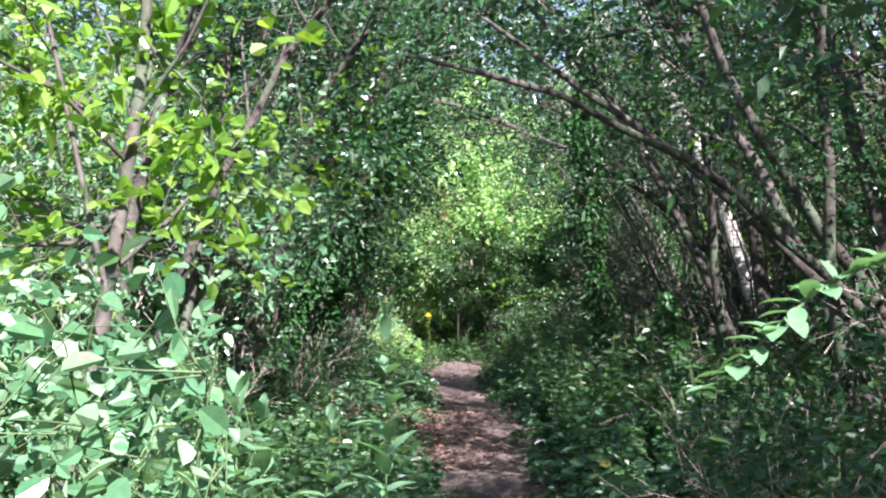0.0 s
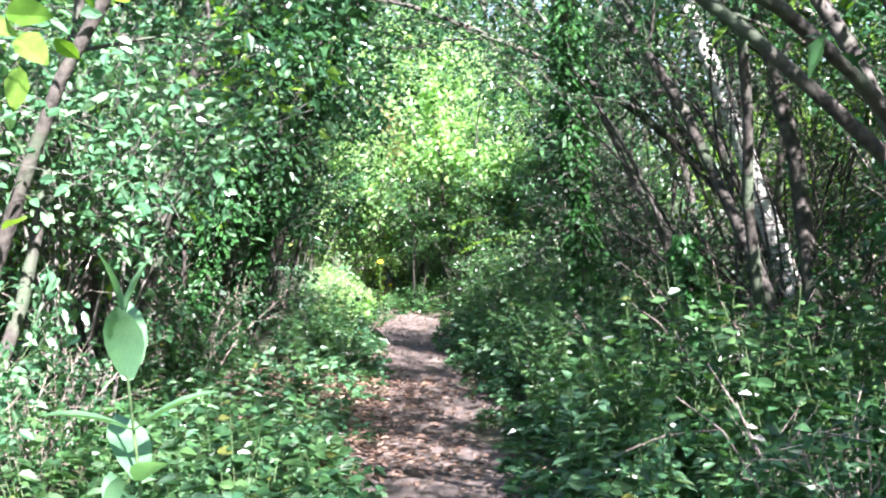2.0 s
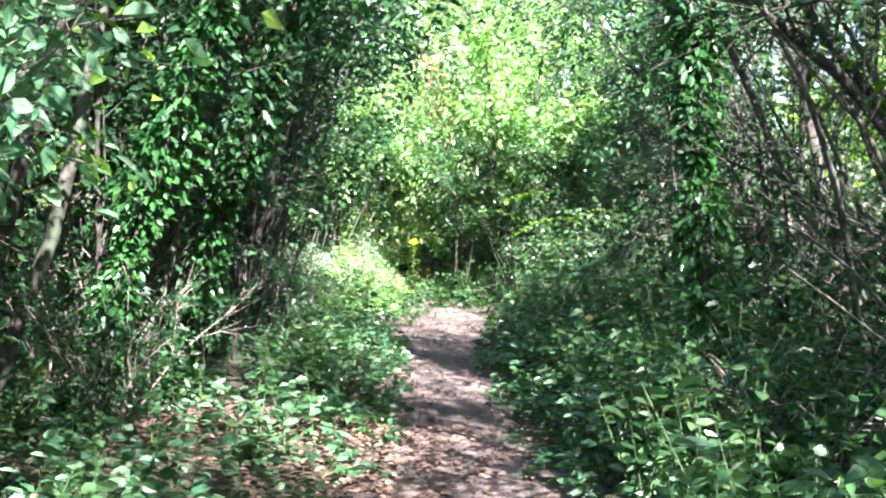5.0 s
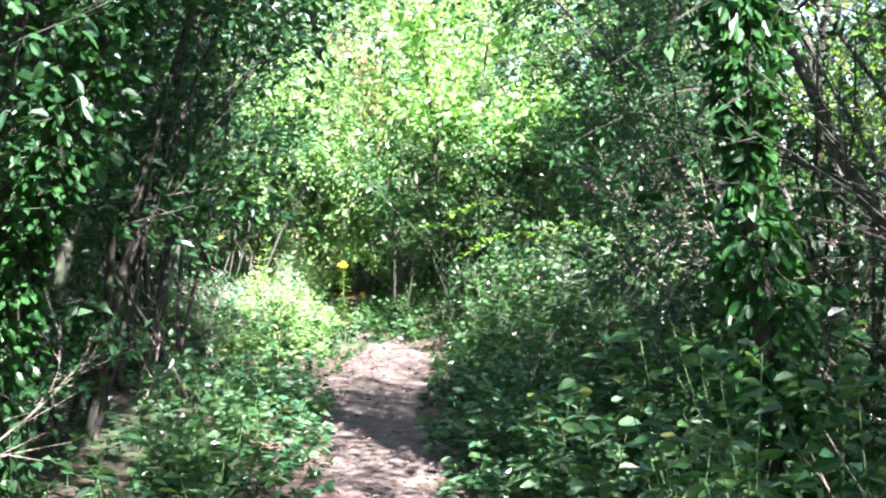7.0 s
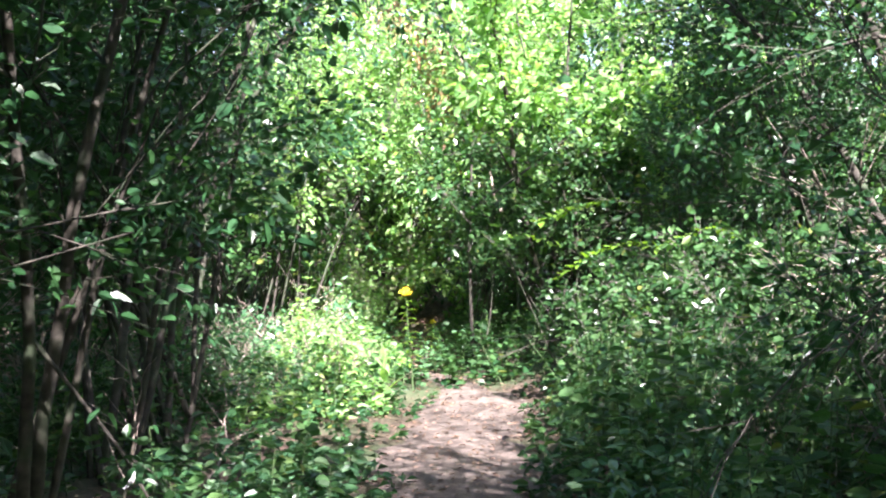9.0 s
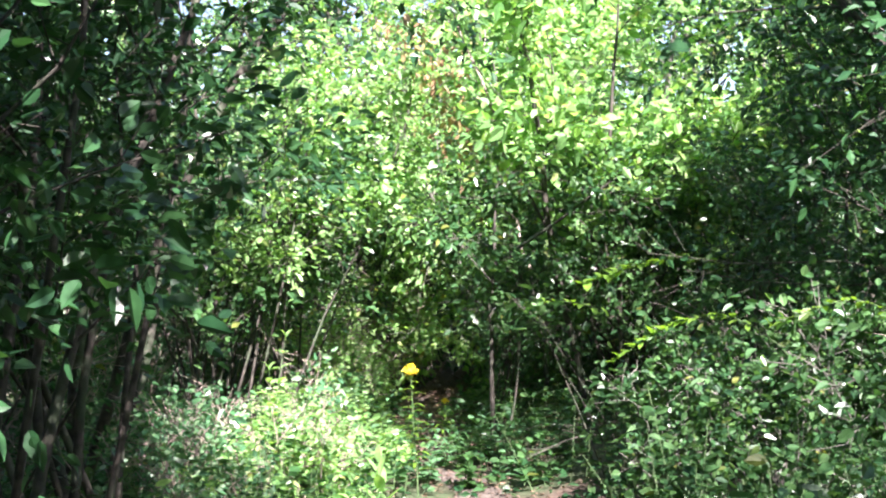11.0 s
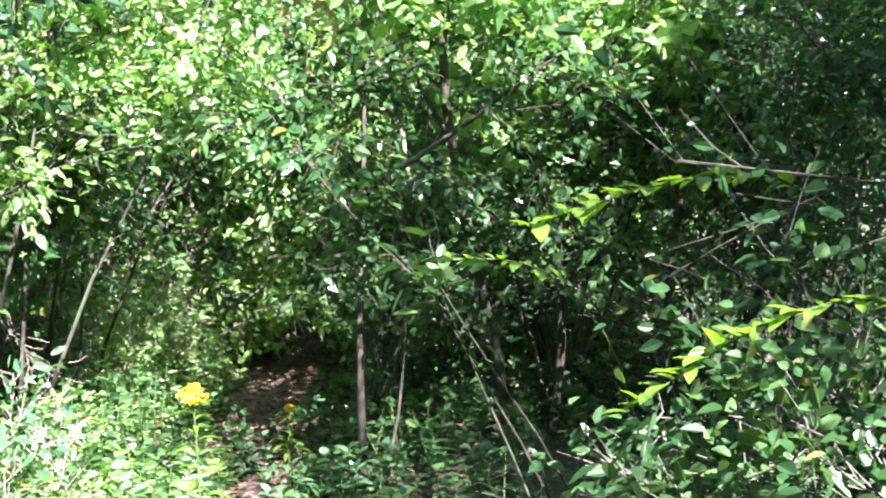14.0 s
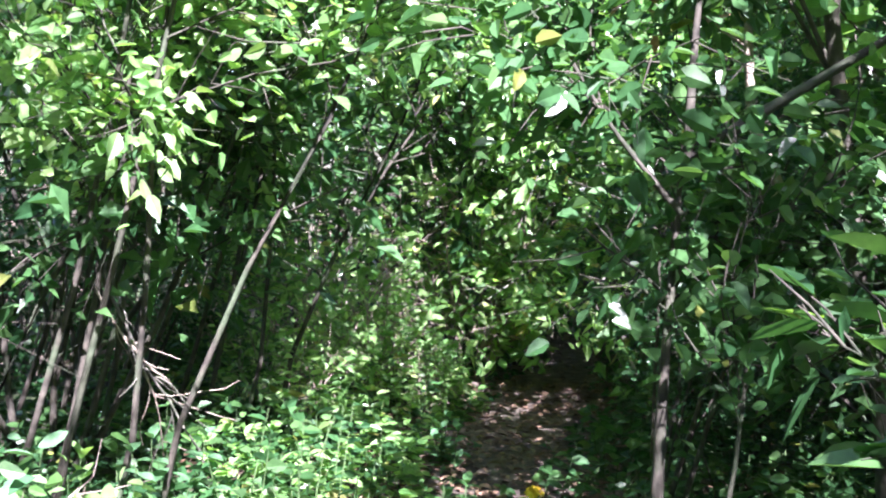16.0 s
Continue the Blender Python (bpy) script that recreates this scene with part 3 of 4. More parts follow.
# These crowns take the green whose colour already carries direct sunlight.
rows_of(tall_tree("bright_tree", "sunlit bright green tree closing the view", 33, 6.0, 3, (0.0, -0.05), 0.06, 0.18, (20, 0.105, 0.55, False), LEAF_SUNLIT, BARK_GREY, "bright trees", 14, 0.6, 0.34, 10),
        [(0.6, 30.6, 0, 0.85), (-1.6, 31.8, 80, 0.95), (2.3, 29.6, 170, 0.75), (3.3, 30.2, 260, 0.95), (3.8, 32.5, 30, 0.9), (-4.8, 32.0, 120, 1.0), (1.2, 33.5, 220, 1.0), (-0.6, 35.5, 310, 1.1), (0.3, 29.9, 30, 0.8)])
rows_of(tall_tree("lit_tree", "slim tree with a sunlit yellow-green crown above the shaded bend", 39, 5.6, 2, (-0.05, -0.08), 0.035, 0.36, (20, 0.1, 0.6, True), LEAF_SUNLIT, BARK, "bright trees", 13, 0.6, 0.26, 9),
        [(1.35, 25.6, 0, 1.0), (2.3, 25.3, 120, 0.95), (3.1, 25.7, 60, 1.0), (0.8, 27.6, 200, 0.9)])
# Copies at negative y stand unseen behind the start, added to close off light.
rows_of(tall_tree("back_tree", "mid-green woodland tree behind the thicket", 34, 6.5, 3, (0.0, 0.0), 0.08, 0.08, (10, 0.18, 0.55, False), LEAF_MID, BARK, "background trees", 14, 0.65, 0.34, 9, False, 0.15),
        [(8.2, 2, 0, 1.0), (9.2, 7, 40, 1.1), (9.0, 12.0, 90, 1.1), (9.4, 17.0, 140, 1.15), (9.0, 22, 190, 1.0), (8.4, 27.5, 240, 1.0), (-6.4, 16, 20, 1.0), (-6.8, 21, 70, 1.1), (-5.8, 25.5, 120, 1.0),
         (-7.4, 10.5, 0, 0.75)] + [ (-7.0, 31, 170, 1.1), (5.8, 33, 300, 1.1), (-4, 39, 10, 1.6), (0.5, 40, 60, 1.7), (5, 39, 100, 1.6), (-1.9, 36.8, 140, 1.5), (2.7, 36.5, 230, 1.5), (0.5, 37.6, 310, 1.5), (-7.5, 38, 30, 1.6), (8.5, 36, 70, 1.6), (-3.5, -5, 0, 0.8), (3.5, -5, 50, 0.9), (0.2, -8, 100, 0.9), (12.0, 14.5, 0, 1.2), (-10, 26, 0, 1.2), (7.2, 25, 200, 0.85)])


# Added trees, crowns mostly unseen overhead, placed to block sun off the path.
rows_of(tall_tree("canopy_tree", "added tall dark-limbed tree, crown mostly out of view, shading the path", 36, 7.6, 3, (-0.28, -0.02), 0.075, 0.42, (24, 0.08, 0.5, False), LEAF_SHADED, BARK, "canopy trees", 13, 0.6, 0.28, 9),
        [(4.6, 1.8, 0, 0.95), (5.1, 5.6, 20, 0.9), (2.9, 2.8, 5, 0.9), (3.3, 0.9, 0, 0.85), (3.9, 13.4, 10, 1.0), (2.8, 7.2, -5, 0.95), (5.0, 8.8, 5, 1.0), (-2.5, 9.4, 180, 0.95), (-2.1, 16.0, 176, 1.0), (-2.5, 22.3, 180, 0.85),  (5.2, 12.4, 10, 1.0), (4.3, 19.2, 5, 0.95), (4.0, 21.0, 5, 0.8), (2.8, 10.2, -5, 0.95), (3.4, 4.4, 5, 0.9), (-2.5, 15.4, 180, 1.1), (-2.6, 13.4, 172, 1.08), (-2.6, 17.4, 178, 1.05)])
rows_of(tall_tree("overhanging_tree", "low arching tree that closes like a roof over the path", 38, 6.0, 3, (-0.5, -0.02), 0.055, 0.42, (30, 0.055, 0.45, False), LEAF_SHADED, BARK, "arching trees", 13, 0.5, 0.27, 9, arc=-0.05),
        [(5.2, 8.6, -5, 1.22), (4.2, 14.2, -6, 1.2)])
rows_of(shrub("twiggy_shrub", "half-bare grey shrub of tangled thin stems", 37, 3.2, 0.4, 14, (8, 0.05, 0.45, False), LEAF_MID, BARK, "half-bare shrubs", 0.82, 9, 6, 0.05),
        [(3.0, 11.7, 0, 1.0), (4.0, 13.9, 80, 1.05), (4.3, 11.6, 170, 1.0), (2.9, 15.6, 250, 0.9)])


# ---- single plants along the way ----
def blade(length, width, curl, fold=0.25, rows=5):
    """A large leaf along +x: pointed oval, folded on its midrib, curling down."""
    b = Buf()
    verts = []
    for i in range(rows + 1):
        u = i / rows
        w = width * 0.5 * math.sin(math.pi * min(1, u * 0.93 + 0.06)) ** 0.8 if i < rows else 0.001
        z = -curl * length * u * u
        x = length * u * (1 - 0.25 * curl * u)
        verts += [(x, -w, z + w * fold), (x, 0, z), (x, w, z + w * fold)]
    faces = [(i * 3 + k, i * 3 + 3 + k, i * 3 + 4 + k, i * 3 + 1 + k) for i in range(rows) for k in (0, 1)]
    b.add(verts, faces)
    return b


BLADES = {}


def leaf_part(mat, size, aspect, curl, parent, place, heading, lift):
    key = (mat.name, aspect, curl)
    if key not in BLADES:
        BLADES[key] = blade(1.0, aspect, curl).mesh("leaf", mat, True)
    ob = new("leaf", BLADES[key])
    ob.parent = parent
    ob.matrix_basis = pose(*place, 0, -lift, heading) @ Matrix.Scale(size, 4)
    return ob


def broad_herb(name, label, seed, x, y, height, lean, pairs, leaf_len, aspect, mat, lift=25, curl=0.25, start=0.25, category="plant", stems=1, group=""):
    """An upright plant with large leaves in crossed pairs up its stem."""
    rs = np.random.RandomState(seed)
    top = thing(name, label, category, group)
    top.location = (x, y, float(ground_z(np.array(x), np.array(y))) - 0.02)
    for s in range(stems):
        way = (lean[0] + rs.normal(0, 0.16) * (stems > 1), lean[1] + rs.normal(0, 0.16) * (stems > 1), 1)
        hgt = height * (1 if s == 0 else rs.uniform(0.6, 1.0))
        line = bent(rs, (rs.normal(0, 0.05) * (stems > 1), rs.normal(0, 0.05) * (stems > 1), 0), way, hgt, 8, 0.04, 0.02)
        b = Buf()
        b.tube(line, taper(0.0045, 0.0015, 9), 6)
        part("stem", b, STALK, top, smooth=True)
        spin = rs.uniform(0, 180)
        for i, u in enumerate(np.linspace(start, 1, pairs)):
            p, _ = along(line, np.array([u]))
            big = leaf_len * (0.65 + 0.5 * math.sin(math.pi * min(1, 0.2 + 0.75 * u))) * rs.uniform(0.85, 1.1)
            for k in (0, 180):
                leaf_part(mat, big, aspect, curl, top, p[0], spin + 90 * i + k + rs.normal(0, 14), lift + 35 * (u > 0.93) + rs.normal(0, 10))
    return top


broad_herb("milkweed", "tall weed with large pale grey-green oval leaves", 41, -0.21, 4.05, 1.40, (0.0, 0.0), 17, 0.135, 0.4, LEAF_GREY, 38, 0.2, 0.35)
broad_herb("milkweed", "stout weed with broad pale leaves in half shade", 54, -0.62, 3.7, 1.1, (0.0, 0.0), 12, 0.16, 0.44, LEAF_GREY, 30, 0.25, 0.4)
broad_herb("milkweed", "stout weed with broad pale leaves in half shade", 55, -0.85, 3.9, 1.15, (-0.03, 0.0), 12, 0.16, 0.44, LEAF_GREY, 30, 0.25, 0.4)
broad_herb("milkweed", "low weed with broad pale leaves beside the path", 56, -0.5, 4.9, 0.9, (0.0, 0.0), 10, 0.14, 0.42, LEAF_GREY, 30, 0.25, 0.4)
broad_herb("milkweed", "young weed with large pale oval leaves", 42, -0.62, 4.6, 1.0, (-0.05, 0.0), 6, 0.17, 0.36, LEAF_GREY, 40, 0.15)
broad_herb("milkweed", "low weed with wide grey-green leaves", 43, -0.9, 5.0, 0.85, (0.05, 0.05), 6, 0.17, 0.4, LEAF_GREY, 35, 0.15)
broad_herb("broadleaf_plant", "leafy plant with wide mid-green leaves at the path edge", 44, 1.0, 8.5, 0.75, (-0.05, -0.1), 7, 0.13, 0.62, LEAF_GREY, 20, 0.3, 0.2, stems=4)
broad_herb("broadleaf_plant", "clump of wide green leaves in half shade", 45, 1.35, 9.4, 0.8, (0.0, -0.1), 7, 0.13, 0.6, LEAF_MID, 20, 0.3, 0.2, stems=4)
broad_herb("broadleaf_plant", "low clump of heart-shaped leaves beside the path", 46, -0.95, 9.3, 0.35, (0.0, 0.0), 5, 0.10, 0.7, LEAF_GREY, 20, 0.3, 0.2, stems=5)
broad_herb("broadleaf_plant", "clump of wide leaves in leaf litter", 47, -0.62, 16.2, 0.4, (0.0, 0.0), 5, 0.10, 0.65, LEAF_MID, 20, 0.3, 0.2, stems=4)
broad_herb("broadleaf_plant", "clump of wide leaves under the arching trees", 48, 1.2, 14.8, 0.55, (0.0, 0.0), 6, 0.11, 0.6, LEAF_GREY, 20, 0.3, 0.2, stems=5)
broad_herb("broadleaf_plant", "low broad-leaved plant on the dark floor", 49, 0.25, 24.0, 0.4, (0.0, 0.0), 5, 0.11, 0.68, LEAF_GREY, 20, 0.3, 0.2, stems=6)
broad_herb("broadleaf_plant", "low broad-leaved plant beside the turning path", 50, -1.45, 25.2, 0.55, (0.0, 0.0), 6, 0.11, 0.62, LEAF_GREY, 20, 0.3, 0.2, stems=6)
broad_herb("broadleaf_plant", "broad-leaved plant in shade by the bend", 58, 0.8, 23.2, 0.5, (0.0, 0.0), 6, 0.10, 0.65, LEAF_SHADED, 20, 0.3, 0.2, stems=6)
for k, (hx, hy, hh) in enumerate(((0.05, 23.6, 0.3), (0.42, 23.3, 0.35), (0.5, 24.1, 0.35), (-0.05, 24.4, 0.28), (0.7, 24.8, 0.4), (0.25, 25.3, 0.35), (0.95, 23.9, 0.35), (-0.75, 27.2, 0.3), (-1.25, 26.4, 0.4), (0.35, 26.2, 0.4), (-1.1, 23.9, 0.45), (-0.2, 23.1, 0.3), (0.15, 24.5, 0.32), (-0.32, 25.2, 0.3), (0.6, 22.9, 0.35), (-0.48, 24.1, 0.35), (0.12, 22.8, 0.28), (-0.1, 23.9, 0.3), (-0.55, 25.9, 0.28))):
    broad_herb("broadleaf_plant", "low clump of wide green leaves on the shaded floor", 420 + k, hx, hy, hh, (0.0, 0.0), 4, 0.095, 0.66, LEAF_GREY if k % 2 else LEAF_MID, 18, 0.3, 0.25, stems=5, group="floor plants")
for k, (hx, hy, hh) in enumerate(((1.15, 7.4, 0.7), (1.6, 8.7, 0.85), (1.15, 10.8, 0.55), (-0.9, 8.2, 0.4), (-1.4, 8.8, 0.5), (-1.5, 10.2, 0.4), (-0.75, 12.6, 0.35), (1.1, 12.9, 0.55), (1.5, 16.6, 0.6), (1.0, 17.6, 0.45), (-0.7, 14.9, 0.4))):
    broad_herb("broadleaf_plant", "path-side plant with wide heart-shaped green leaves", 440 + k, hx, hy, hh, (0.0, -0.05), 6, 0.11, 0.66, LEAF_MID if k % 3 else LEAF_GREY, 18, 0.3, 0.25, stems=4, group="path-side plants")
# The paleness of these leaves is sunlight put into their colour.
broad_herb("pale_leaf_plant", "plant with pale lit upright leaves at the bare patch", 52, -0.42, 21.6, 0.42, (0.0, 0.0), 5, 0.17, 0.35, LEAF_SUNLIT, 55, 0.15, 0.15)

broad_herb("pale_leaf_plant", "tall weed with pale sunlit leaves among the clearing shrubs", 57, -1.1, 21.9, 1.15, (0.05, 0.0), 9, 0.11, 0.45, LEAF_SUNLIT, 30, 0.35, 0.3, stems=2)
broad_herb("pale_leaf_plant", "low plant with pale sunlit leaves under the leaning stems", 53, -1.9, 25.4, 0.36, (0.0, 0.0), 4, 0.13, 0.6, LEAF_SUNLIT, 30, 0.3, 0.2, stems=2)

def goldenrod(label, seed, x, y, height, lean, plume):
    """A wand with narrow drooping leaves and a yellow plume on top."""
    rs = np.random.RandomState(seed)
    top = thing("goldenrod", label, "flower", "goldenrods")
    top.location = (x, y, float(ground_z(np.array(x), np.array(y))) - 0.02)
    line = bent(rs, (0, 0, 0), (lean, 0.0, 1), height, 10, 0.03, 0)
    b = Buf()
    b.tube(line, taper(0.006, 0.002, 11), 6)
    part("stem", b, STALK, top, smooth=True)
    for i, u in enumerate(np.linspace(0.22, 0.9, 26)):
        p, _ = along(line, np.array([u]))
        leaf_part(LEAF_YELLOW, 0.155 * (1.15 - 0.6 * u), 0.2, 0.55, top, p[0], i * 137.5 + rs.normal(0, 10), 28)
    b = Buf()
    n = 300
    t = rs.uniform(0, 1, n)
    base, _ = along(line, 0.92 + 0.08 * t)
    ang = rs.uniform(0, 2 * math.pi, n)
    r = plume * rs.uniform(0.1, 1, n) * (1.05 - 0.8 * t)
    pos = base + np.stack([np.cos(ang) * r, np.sin(ang) * r, 0.6 * r], -1)
    b.leaves(rs, pos, rs.normal(0, 1, (n, 3)), 0.016 * rs.uniform(0.7, 1.3, n), 0.8, up=0.4, fine=False)
    part("plume", b, PETAL, top, "small bright yellow flowers")


goldenrod("goldenrod in yellow flower beside the bare patch", 61, -0.24, 22.6, 0.95, -0.03, 0.065)
goldenrod("low goldenrod flowering on the dark floor", 63, -0.14, 25.4, 0.4, 0.05, 0.035)
goldenrod("goldenrod flowering at the edge of the path", 64, 0.78, 2.7, 1.02, 0.0, 0.035)


def cane(name, label, seed, points, leaf_len, mat, count=24, aspect=0.5, bark=STALK, leafy_from=0.45, thick=0.006):
    """An arching cane with leaves on both sides of its outer part."""
    rs = np.random.RandomState(seed)
    top = thing(name, label, "branch")
    top.location = points[0]
    ctrl = np.array(points) - np.array(points[0])
    t = np.linspace(0, len(ctrl) - 1, 17)
    line = np.stack([np.interp(t, np.arange(len(ctrl)), ctrl[:, k]) for k in range(3)], -1)
    for _ in range(3):
        line[1:-1] = (line[:-2] + 2 * line[1:-1] + line[2:]) / 4
    b = Buf()
    b.tube(line, taper(thick, 0.0018, 17), 5)
    part("stem", b, bark, top, smooth=True)
    d = line[-1] - line[8]
    head = math.degrees(math.atan2(d[1], d[0]))
    for i, u in enumerate(np.linspace(leafy_from, 1, count)):
        p, _ = along(line, np.array([u]))
        leaf_part(mat, leaf_len * rs.uniform(0.7, 1.15), aspect, 0.25, top, p[0], head + (55 if i % 2 else -55) * (u < 0.99) + rs.normal(0, 18), 10 + rs.normal(0, 18))


cane("leafy_cane", "arching cane with glowing yellow-green leaves", 71, [(2.5, 22.4, 0.0), (2.3, 22.3, 1.2), (1.75, 22.15, 1.66), (1.25, 22.1, 1.58), (0.9, 22.1, 1.47)], 0.11, LEAF_YELLOW, 46)
cane("leafy_cane", "lower arching cane with yellow-green leaves", 72, [(2.2, 21.0, 0.0), (2.1, 21.0, 0.95), (1.65, 21.0, 1.32), (1.3, 21.0, 1.26), (0.98, 21.05, 1.04)], 0.08, LEAF_YELLOW, 46)
cane("leafy_cane", "thin cane with yellow-green leaves over the dark floor", 73, [(1.6, 23.4, 0.0), (1.45, 23.3, 0.9), (1.1, 23.1, 1.3), (0.75, 23.0, 1.34), (0.5, 23.0, 1.3)], 0.11, LEAF_YELLOW, 22)
cane("leafy_cane", "pale-leaved branch reaching towards the path", 74, [(1.15, 2.3, 0.0), (1.1, 2.25, 1.1), (0.86, 2.1, 1.58), (0.62, 2.0, 1.5), (0.44, 1.95, 1.33)], 0.07, LEAF_GREY, 46)
cane("leafy_cane", "yellow-leaved twig over the path-side shrubs", 75, [(2.4, 19.4, 0.0), (2.3, 19.4, 1.1), (1.9, 19.5, 1.45), (1.5, 19.5, 1.3)], 0.06, LEAF_YELLOW, 26)


def vine_pole(label, seed, base, tip, radius, thick, n, size):
    """A dead trunk wrapped in climbing vine leaves."""
    rs = np.random.RandomState(seed)
    top = thing("vine_covered_trunk", label, "tree", "vine-covered trunks")
    top.location = base
    way = np.array(tip) - np.array(base)
    line = bent(rs, (0, 0, -0.05), way, float(np.linalg.norm(way)), 10, 0.03, 0.0)
    b = Buf()
    b.tube(line, taper(radius, radius * 0.4, 11), 8)
    part("trunk", b, BARK, top, smooth=True)
    u = rs.uniform(0.02, 1, n)
    p, _ = along(line, u)
    ang = rs.uniform(0, 2 * math.pi, n)
    r = radius + thick * rs.uniform(0, 1, n) * (0.55 + 0.45 * np.sin(u * 21 + seed) * np.cos(u * 8))
    out = np.stack([np.cos(ang), np.sin(ang), np.zeros(n)], -1)
    b = Buf()
    b.leaves(rs, p + out * r[:, None], out * 0.6 + rs.normal(0, 0.4, (n, 3)) + np.array([0, 0, -0.5]), size * rs.uniform(0.6, 1.2, n), 0.75, up=0.3)
    part("vine", b, LEAF_IVY, top, "dark green climbing vine leaves")


vine_pole("upright trunk clothed in dark green vine", 81, (1.92, 13.9, 0), (1.9, 14.3, 4.4), 0.06, 0.19, 3600, 0.065)
vine_pole("leaning trunk clothed in dark green vine", 82, (-1.72, 14.7, 0), (-0.55, 13.6, 3.8), 0.05, 0.18, 2800, 0.06)
vine_pole("thick vine-clad trunk leaning over the path", 83, (-2.0, 13.6, 0), (-1.0, 13.4, 3.6), 0.05, 0.2, 2600, 0.06)
vine_pole("slim vine-wrapped stem among the weeds", 84, (2.05, 10.2, 0), (2.1, 10.2, 1.5), 0.02, 0.09, 700, 0.07)

birch = woody("birch_tree", "pale birch with dark-flecked bark leaning over the thicket", "tree", 85, [((0, 0, -0.1), (-0.31, -0.02, 1.0), 6.4, 0.115, 0.02, 0.0)],
              (10, 1.6, 0.6, 0.5, 0.0), (8, 0.6, 0.7, 0.1, 0.0), (18, 0.06, 0.6, False), BIRCH, LEAF_MID, limb_parts=True, cloud=0.08)
birch.location = (3.8, 12.9, 0)
near_tree = woody("leaning_tree", "slim dark-trunked tree with yellow-green leaves in sun", "tree", 88, [((0, 0, -0.1), (0.28, 0.02, 1.0), 4.2, 0.042, 0.05, 0.0), ((0.42, 0.0, 1.4), (-0.25, 0.1, 1.0), 2.4, 0.014, 0.05, 0.0)],
                  (14, 1.2, 0.75, 0.4, 0.02), (8, 0.5, 0.7, 0.1, 0.0), (18, 0.075, 0.55, True), BARK, LEAF_YELLOW, limb_parts=True, cloud=0.06)
near_tree.location = (-1.6, 4.3, 0)
spicebush = woody("spicebush", "leafy shrub with big oval leaves leaning over the path", "shrub", 89,
                  [((0.1 * k, 0.08 * (k % 2), -0.05), (-0.27 - 0.05 * k, -0.06 + 0.05 * k, 1.0), 1.42 + 0.06 * k, 0.008, 0.03, -0.01) for k in range(3)],
                  (3, 0.22, 0.45, 0.88, 0.0), (3, 0.15, 0.6, 0.2, 0.0), (4, 0.095, 0.5, True), BARK, LEAF_MID, cloud=0.015, up=0.85)
spicebush.location = (1.12, 22.75, 0)
sapling = woody("sapling", "forked young tree with shaded green leaves beside the bend", "tree", 86,
                [((0, 0, -0.05), (0.04, 0.0, 1.0), 1.75, 0.028, 0.02, 0.0), ((0.07, 0, 1.62), (0.8, 0.05, 0.62), 1.3, 0.02, 0.05, 0.02), ((0.06, 0, 1.6), (0.02, -0.05, 1.0), 0.8, 0.018, 0.04, 0.0), ((0.05, 0, 1.45), (-0.7, 0.15, 0.7), 0.6, 0.012, 0.05, 0.0), ((0.12, 0.05, -0.05), (0.06, 0.02, 1.0), 1.5, 0.012, 0.05, 0.0)],
                (8, 0.7, 0.7, 0.58, -0.02), (6, 0.34, 0.7, 0.15, -0.02), (15, 0.062, 0.58, True), BARK, LEAF_MID, limb_parts=True, cloud=0.05, twig_parts=True)
sapling.location = (0.3, 24.6, 0)
# Young trees share the leaf green that has sunlight put into it.
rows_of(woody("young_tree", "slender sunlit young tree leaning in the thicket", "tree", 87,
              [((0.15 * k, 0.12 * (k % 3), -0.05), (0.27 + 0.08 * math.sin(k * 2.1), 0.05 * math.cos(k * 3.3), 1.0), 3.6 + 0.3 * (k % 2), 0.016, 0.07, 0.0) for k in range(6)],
              (10, 0.9, 0.6, 0.42, 0.0), (7, 0.4, 0.7, 0.1, -0.02), (17, 0.062, 0.55, True), BARK, LEAF_SUNLIT, "young trees", limb_parts=True, cloud=0.05),
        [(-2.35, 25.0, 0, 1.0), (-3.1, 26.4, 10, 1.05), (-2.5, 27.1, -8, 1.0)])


def dead_branch(label, seed, base, way, length, radius, forks, spread=0.5, sag=-0.03, group="dead branches", bark=TWIG):
    rs = np.random.RandomState(seed)
    top = thing("dead_branch", label, "branch", group)
    top.location = base
    line = bent(rs, (0, 0, 0), way, length, 8, 0.17, sag)
    b = Buf()
    b.tube(line, taper(radius, 0.003, 9), 6)
    part("stem", b, bark, top, smooth=True)
    for u in rs.uniform(0.2, 0.95, forks):
        p, d = along(line, np.array([u]))
        t = bent(rs, p[0], d[0] / np.linalg.norm(d[0]) + rs.normal(0, spread, 3), length * rs.uniform(0.2, 0.5), 5, 0.18, sag)
        b = Buf()
        b.tube(t, taper(radius * 0.45, 0.0015, 6), 4)
        part("twig", b, bark, top, smooth=True)
    return top


dead_branch("bare pale forked dead branch hanging to the ground", 91, (-1.85, 25.3, 1.28), (0.5, -0.1, -0.75), 0.95, 0.008, 14, 0.6, bark=BARK_GREY)
dead_branch("bare pale forked twigs beside the hanging branch", 99, (-1.8, 25.2, 1.1), (0.35, -0.15, -0.8), 0.8, 0.006, 12, 0.6)
dead_branch("long straight grey dead stick leaning in the brush", 92, (2.35, 22.4, 0.95), (-0.75, 0.1, 0.65), 1.05, 0.011, 2, 0.3, 0.0)
dead_branch("fallen grey branch in the path-side bush", 93, (2.9, 20.0, 0.75), (-1.0, 0.0, 0.25), 1.2, 0.013, 5)
leaning = dead_branch("pale sunlit leaning stem with withered pinkish leaves", 94, (0.72, 25.25, 1.5), (-0.48, 0.02, 1.0), 2.7, 0.021, 7, 0.4, 0.0)
withered = Buf()
rs = np.random.RandomState(194)
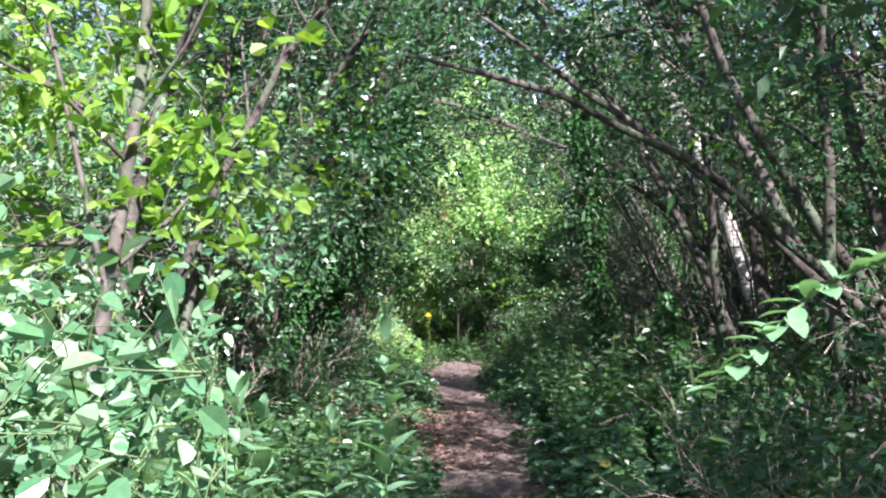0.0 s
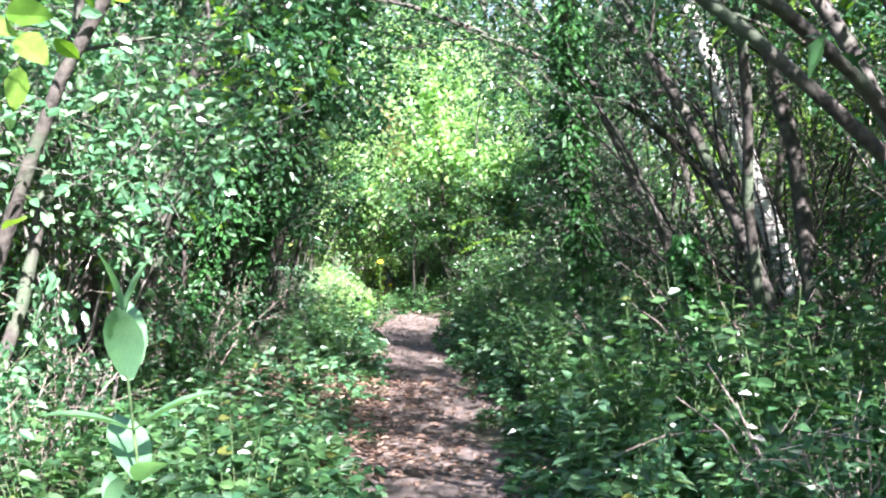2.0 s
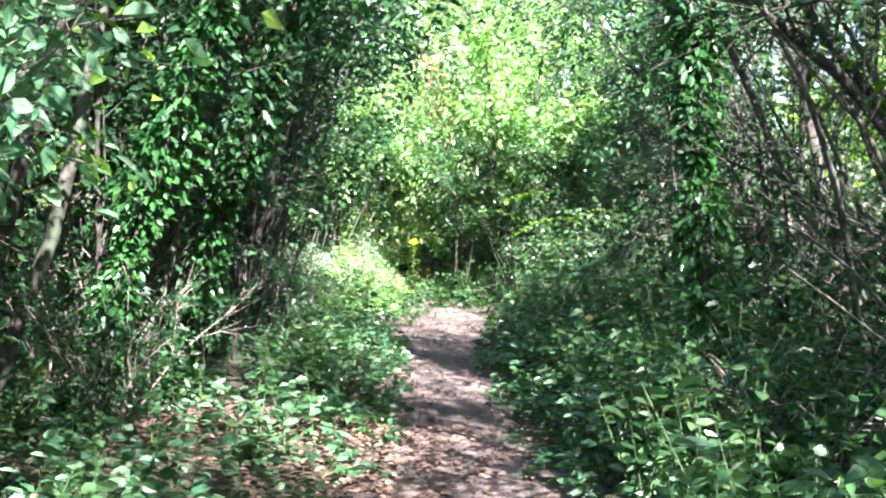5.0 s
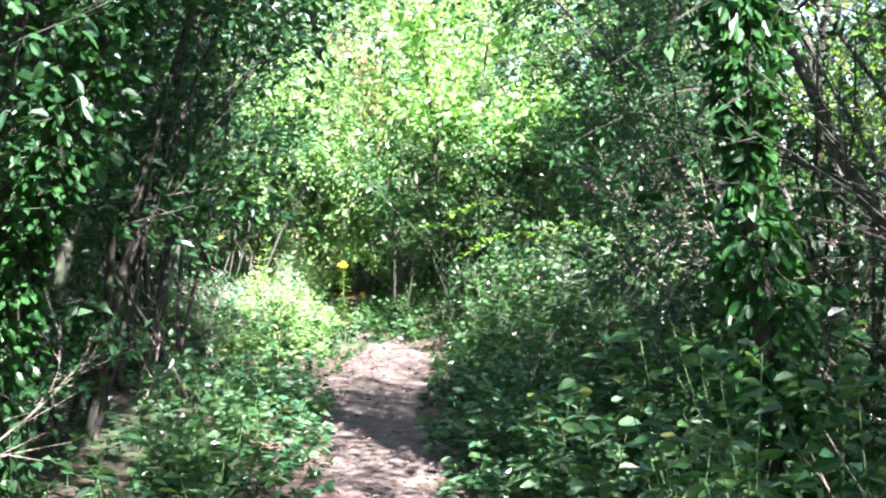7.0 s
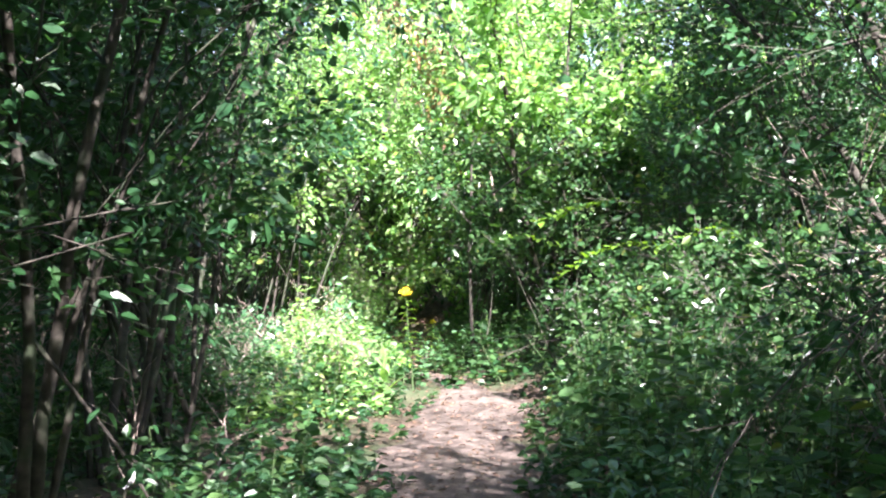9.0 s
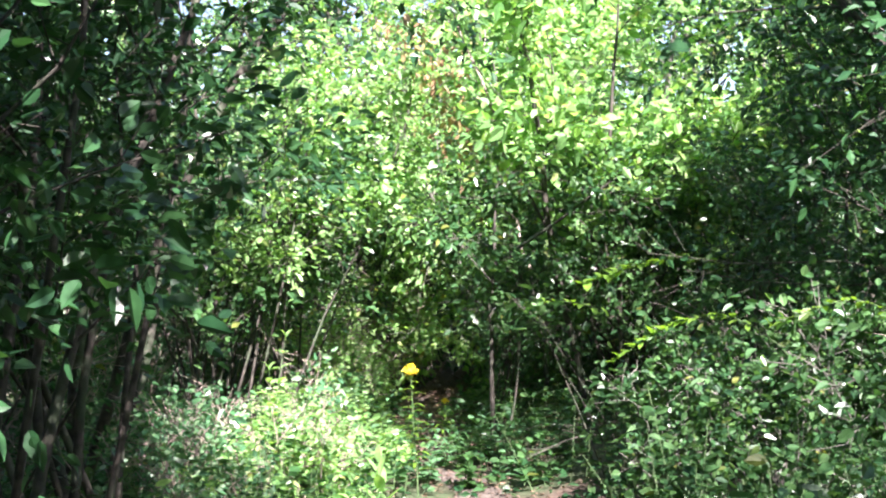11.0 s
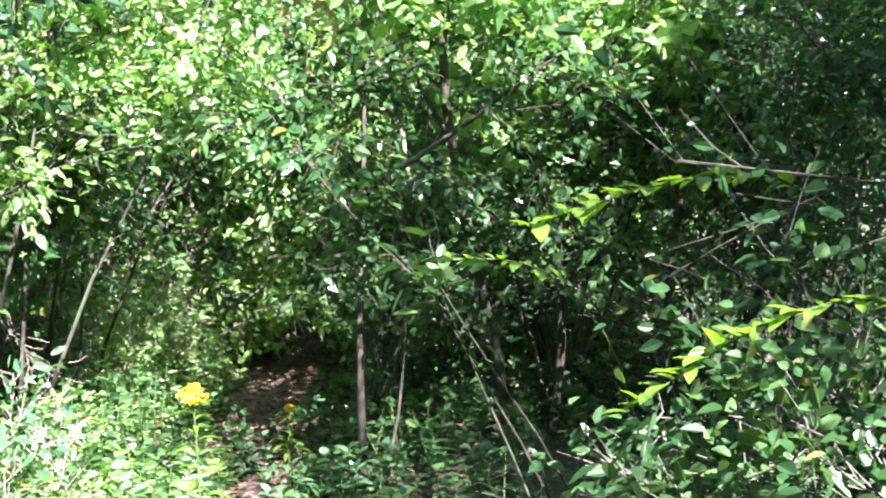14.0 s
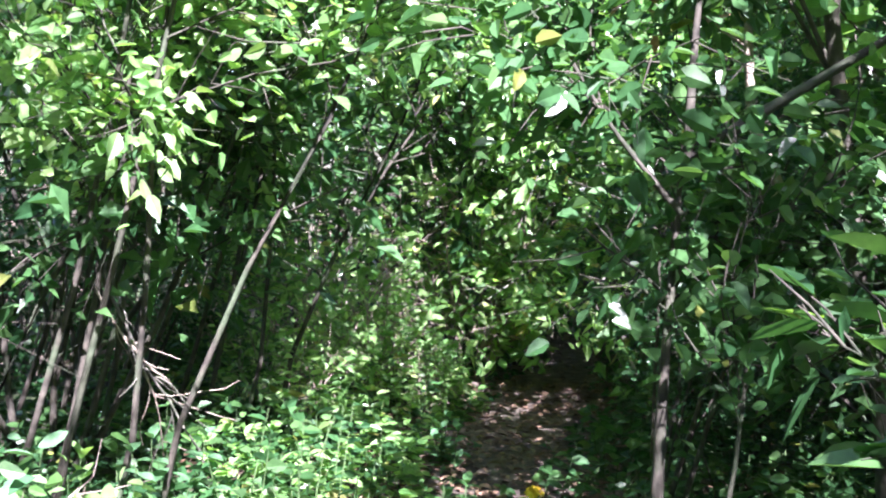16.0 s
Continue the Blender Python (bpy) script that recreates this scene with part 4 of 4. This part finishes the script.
u = rs.uniform(0.35, 1.0, 420)
withered.leaves(rs, np.stack([-1.17 * u, 0.05 * u, 2.43 * u], -1) + rs.normal(0, 0.15, (420, 3)), rs.normal(0, 0.6, (420, 3)) + np.array([0, 0, -0.5]), 0.075 * rs.uniform(0.5, 1.3, 420), 0.55, up=0.3)
part("withered_leaves", withered, WITHERED, leaning, "withered pinkish orange leaves")
dead_branch("dry twigs among the pale shrubs", 95, (-2.1, 9.9, 0.6), (0.4, -0.2, 0.9), 1.1, 0.01, 8)
dead_branch("dry twigs among the pale shrubs", 96, (-1.8, 10.2, 0.5), (-0.3, -0.3, 0.9), 1.2, 0.01, 8)
dead_branch("dry fallen twigs at the foot of the dark trees", 97, (-1.2, 18.4, 0.1), (0.2, 0.5, 0.35), 0.9, 0.008, 9)
dead_branch("dry fallen twigs at the foot of the dark trees", 98, (-1.5, 17.5, 0.1), (0.3, 0.3, 0.5), 0.9, 0.008, 9)
for i in range(12):
    rs = np.random.RandomState(300 + i)
    dead_branch("tangled brown dead branch in a brush heap", 300 + i, (2.2 + rs.normal(0, 0.4), 23.7 + rs.normal(0, 0.4), 0.1 + rs.uniform(0, 0.3)),
                (rs.normal(0, 0.7), rs.normal(0, 0.6), rs.uniform(0.2, 1.0)), rs.uniform(0.7, 1.3), 0.008, 6, 0.6, -0.08, "brush heap", BARK)


# ---- the walkway is kept clear by those who pass ----
def in_walkway(p):
    mid = np.interp(p[:, 1], [0, 10, 16, 21.5], [0.05, 0.32, 0.3, 0.2])
    wide = np.interp(p[:, 2], [0.5, 0.9, 1.9, 2.3], [0.42, 0.6, 0.6, 0.3])
    open_side = np.interp(p[:, 1], [5, 7, 12.4, 13.6], [0, 1.5, 2.0, 0]) * np.interp(p[:, 2], [0.8, 1.0, 2.4, 2.7], [0, 1, 1, 0])
    off = p[:, 0] - mid
    return (off > -wide) & (off < wide + open_side) & (p[:, 2] > 0.5) & (p[:, 2] < 2.7) & (p[:, 1] > -0.5) & (p[:, 1] < 22.2)


def trim_walkway():
    """Takes away limbs and leaves of trees and shrubs that would hang into the walkway or its open side."""
    bpy.context.view_layer.update()
    for ob in list(bpy.data.objects):
        kind = ob.name.split(".")[0]
        if ob.type != "MESH" or kind not in ("limb", "crown", "branchwork"):
            continue
        n = len(ob.data.vertices)
        co = np.empty(n * 3)
        ob.data.vertices.foreach_get("co", co)
        co = co.reshape(-1, 3)
        m = np.array(ob.matrix_world)
        bad = in_walkway(co @ m[:3, :3].T + m[:3, 3])
        if not bad.any():
            continue
        if kind == "limb":
            for c in list(ob.children):
                bpy.data.objects.remove(c)
            bpy.data.objects.remove(ob)
        elif kind == "crown":
            k = PER_LEAF[ob.data.name]
            keep = ~bad.reshape(-1, k).any(1)
            v = co.reshape(-1, k, 3)[keep].reshape(-1, 3)
            quad = np.array([[0, 1, 2, 3, 4], [0, 4, 5, 6, 7]]) if k == 8 else np.array([[0, 1, 2], [0, 2, 3]])
            b = Buf()
            b.add(v, (np.arange(keep.sum())[:, None, None] * k + quad[None]).reshape(-1, quad.shape[1]))
            ob.data = b.mesh("crown", ob.data.materials[0])
        else:
            bm = bmesh.new()
            bm.from_mesh(ob.data)
            bm.verts.ensure_lookup_table()
            bmesh.ops.delete(bm, geom=[bm.verts[i] for i in np.nonzero(bad)[0]], context="VERTS")
            me = ob.data.copy()
            bm.to_mesh(me)
            bm.free()
            ob.data = me


trim_walkway()
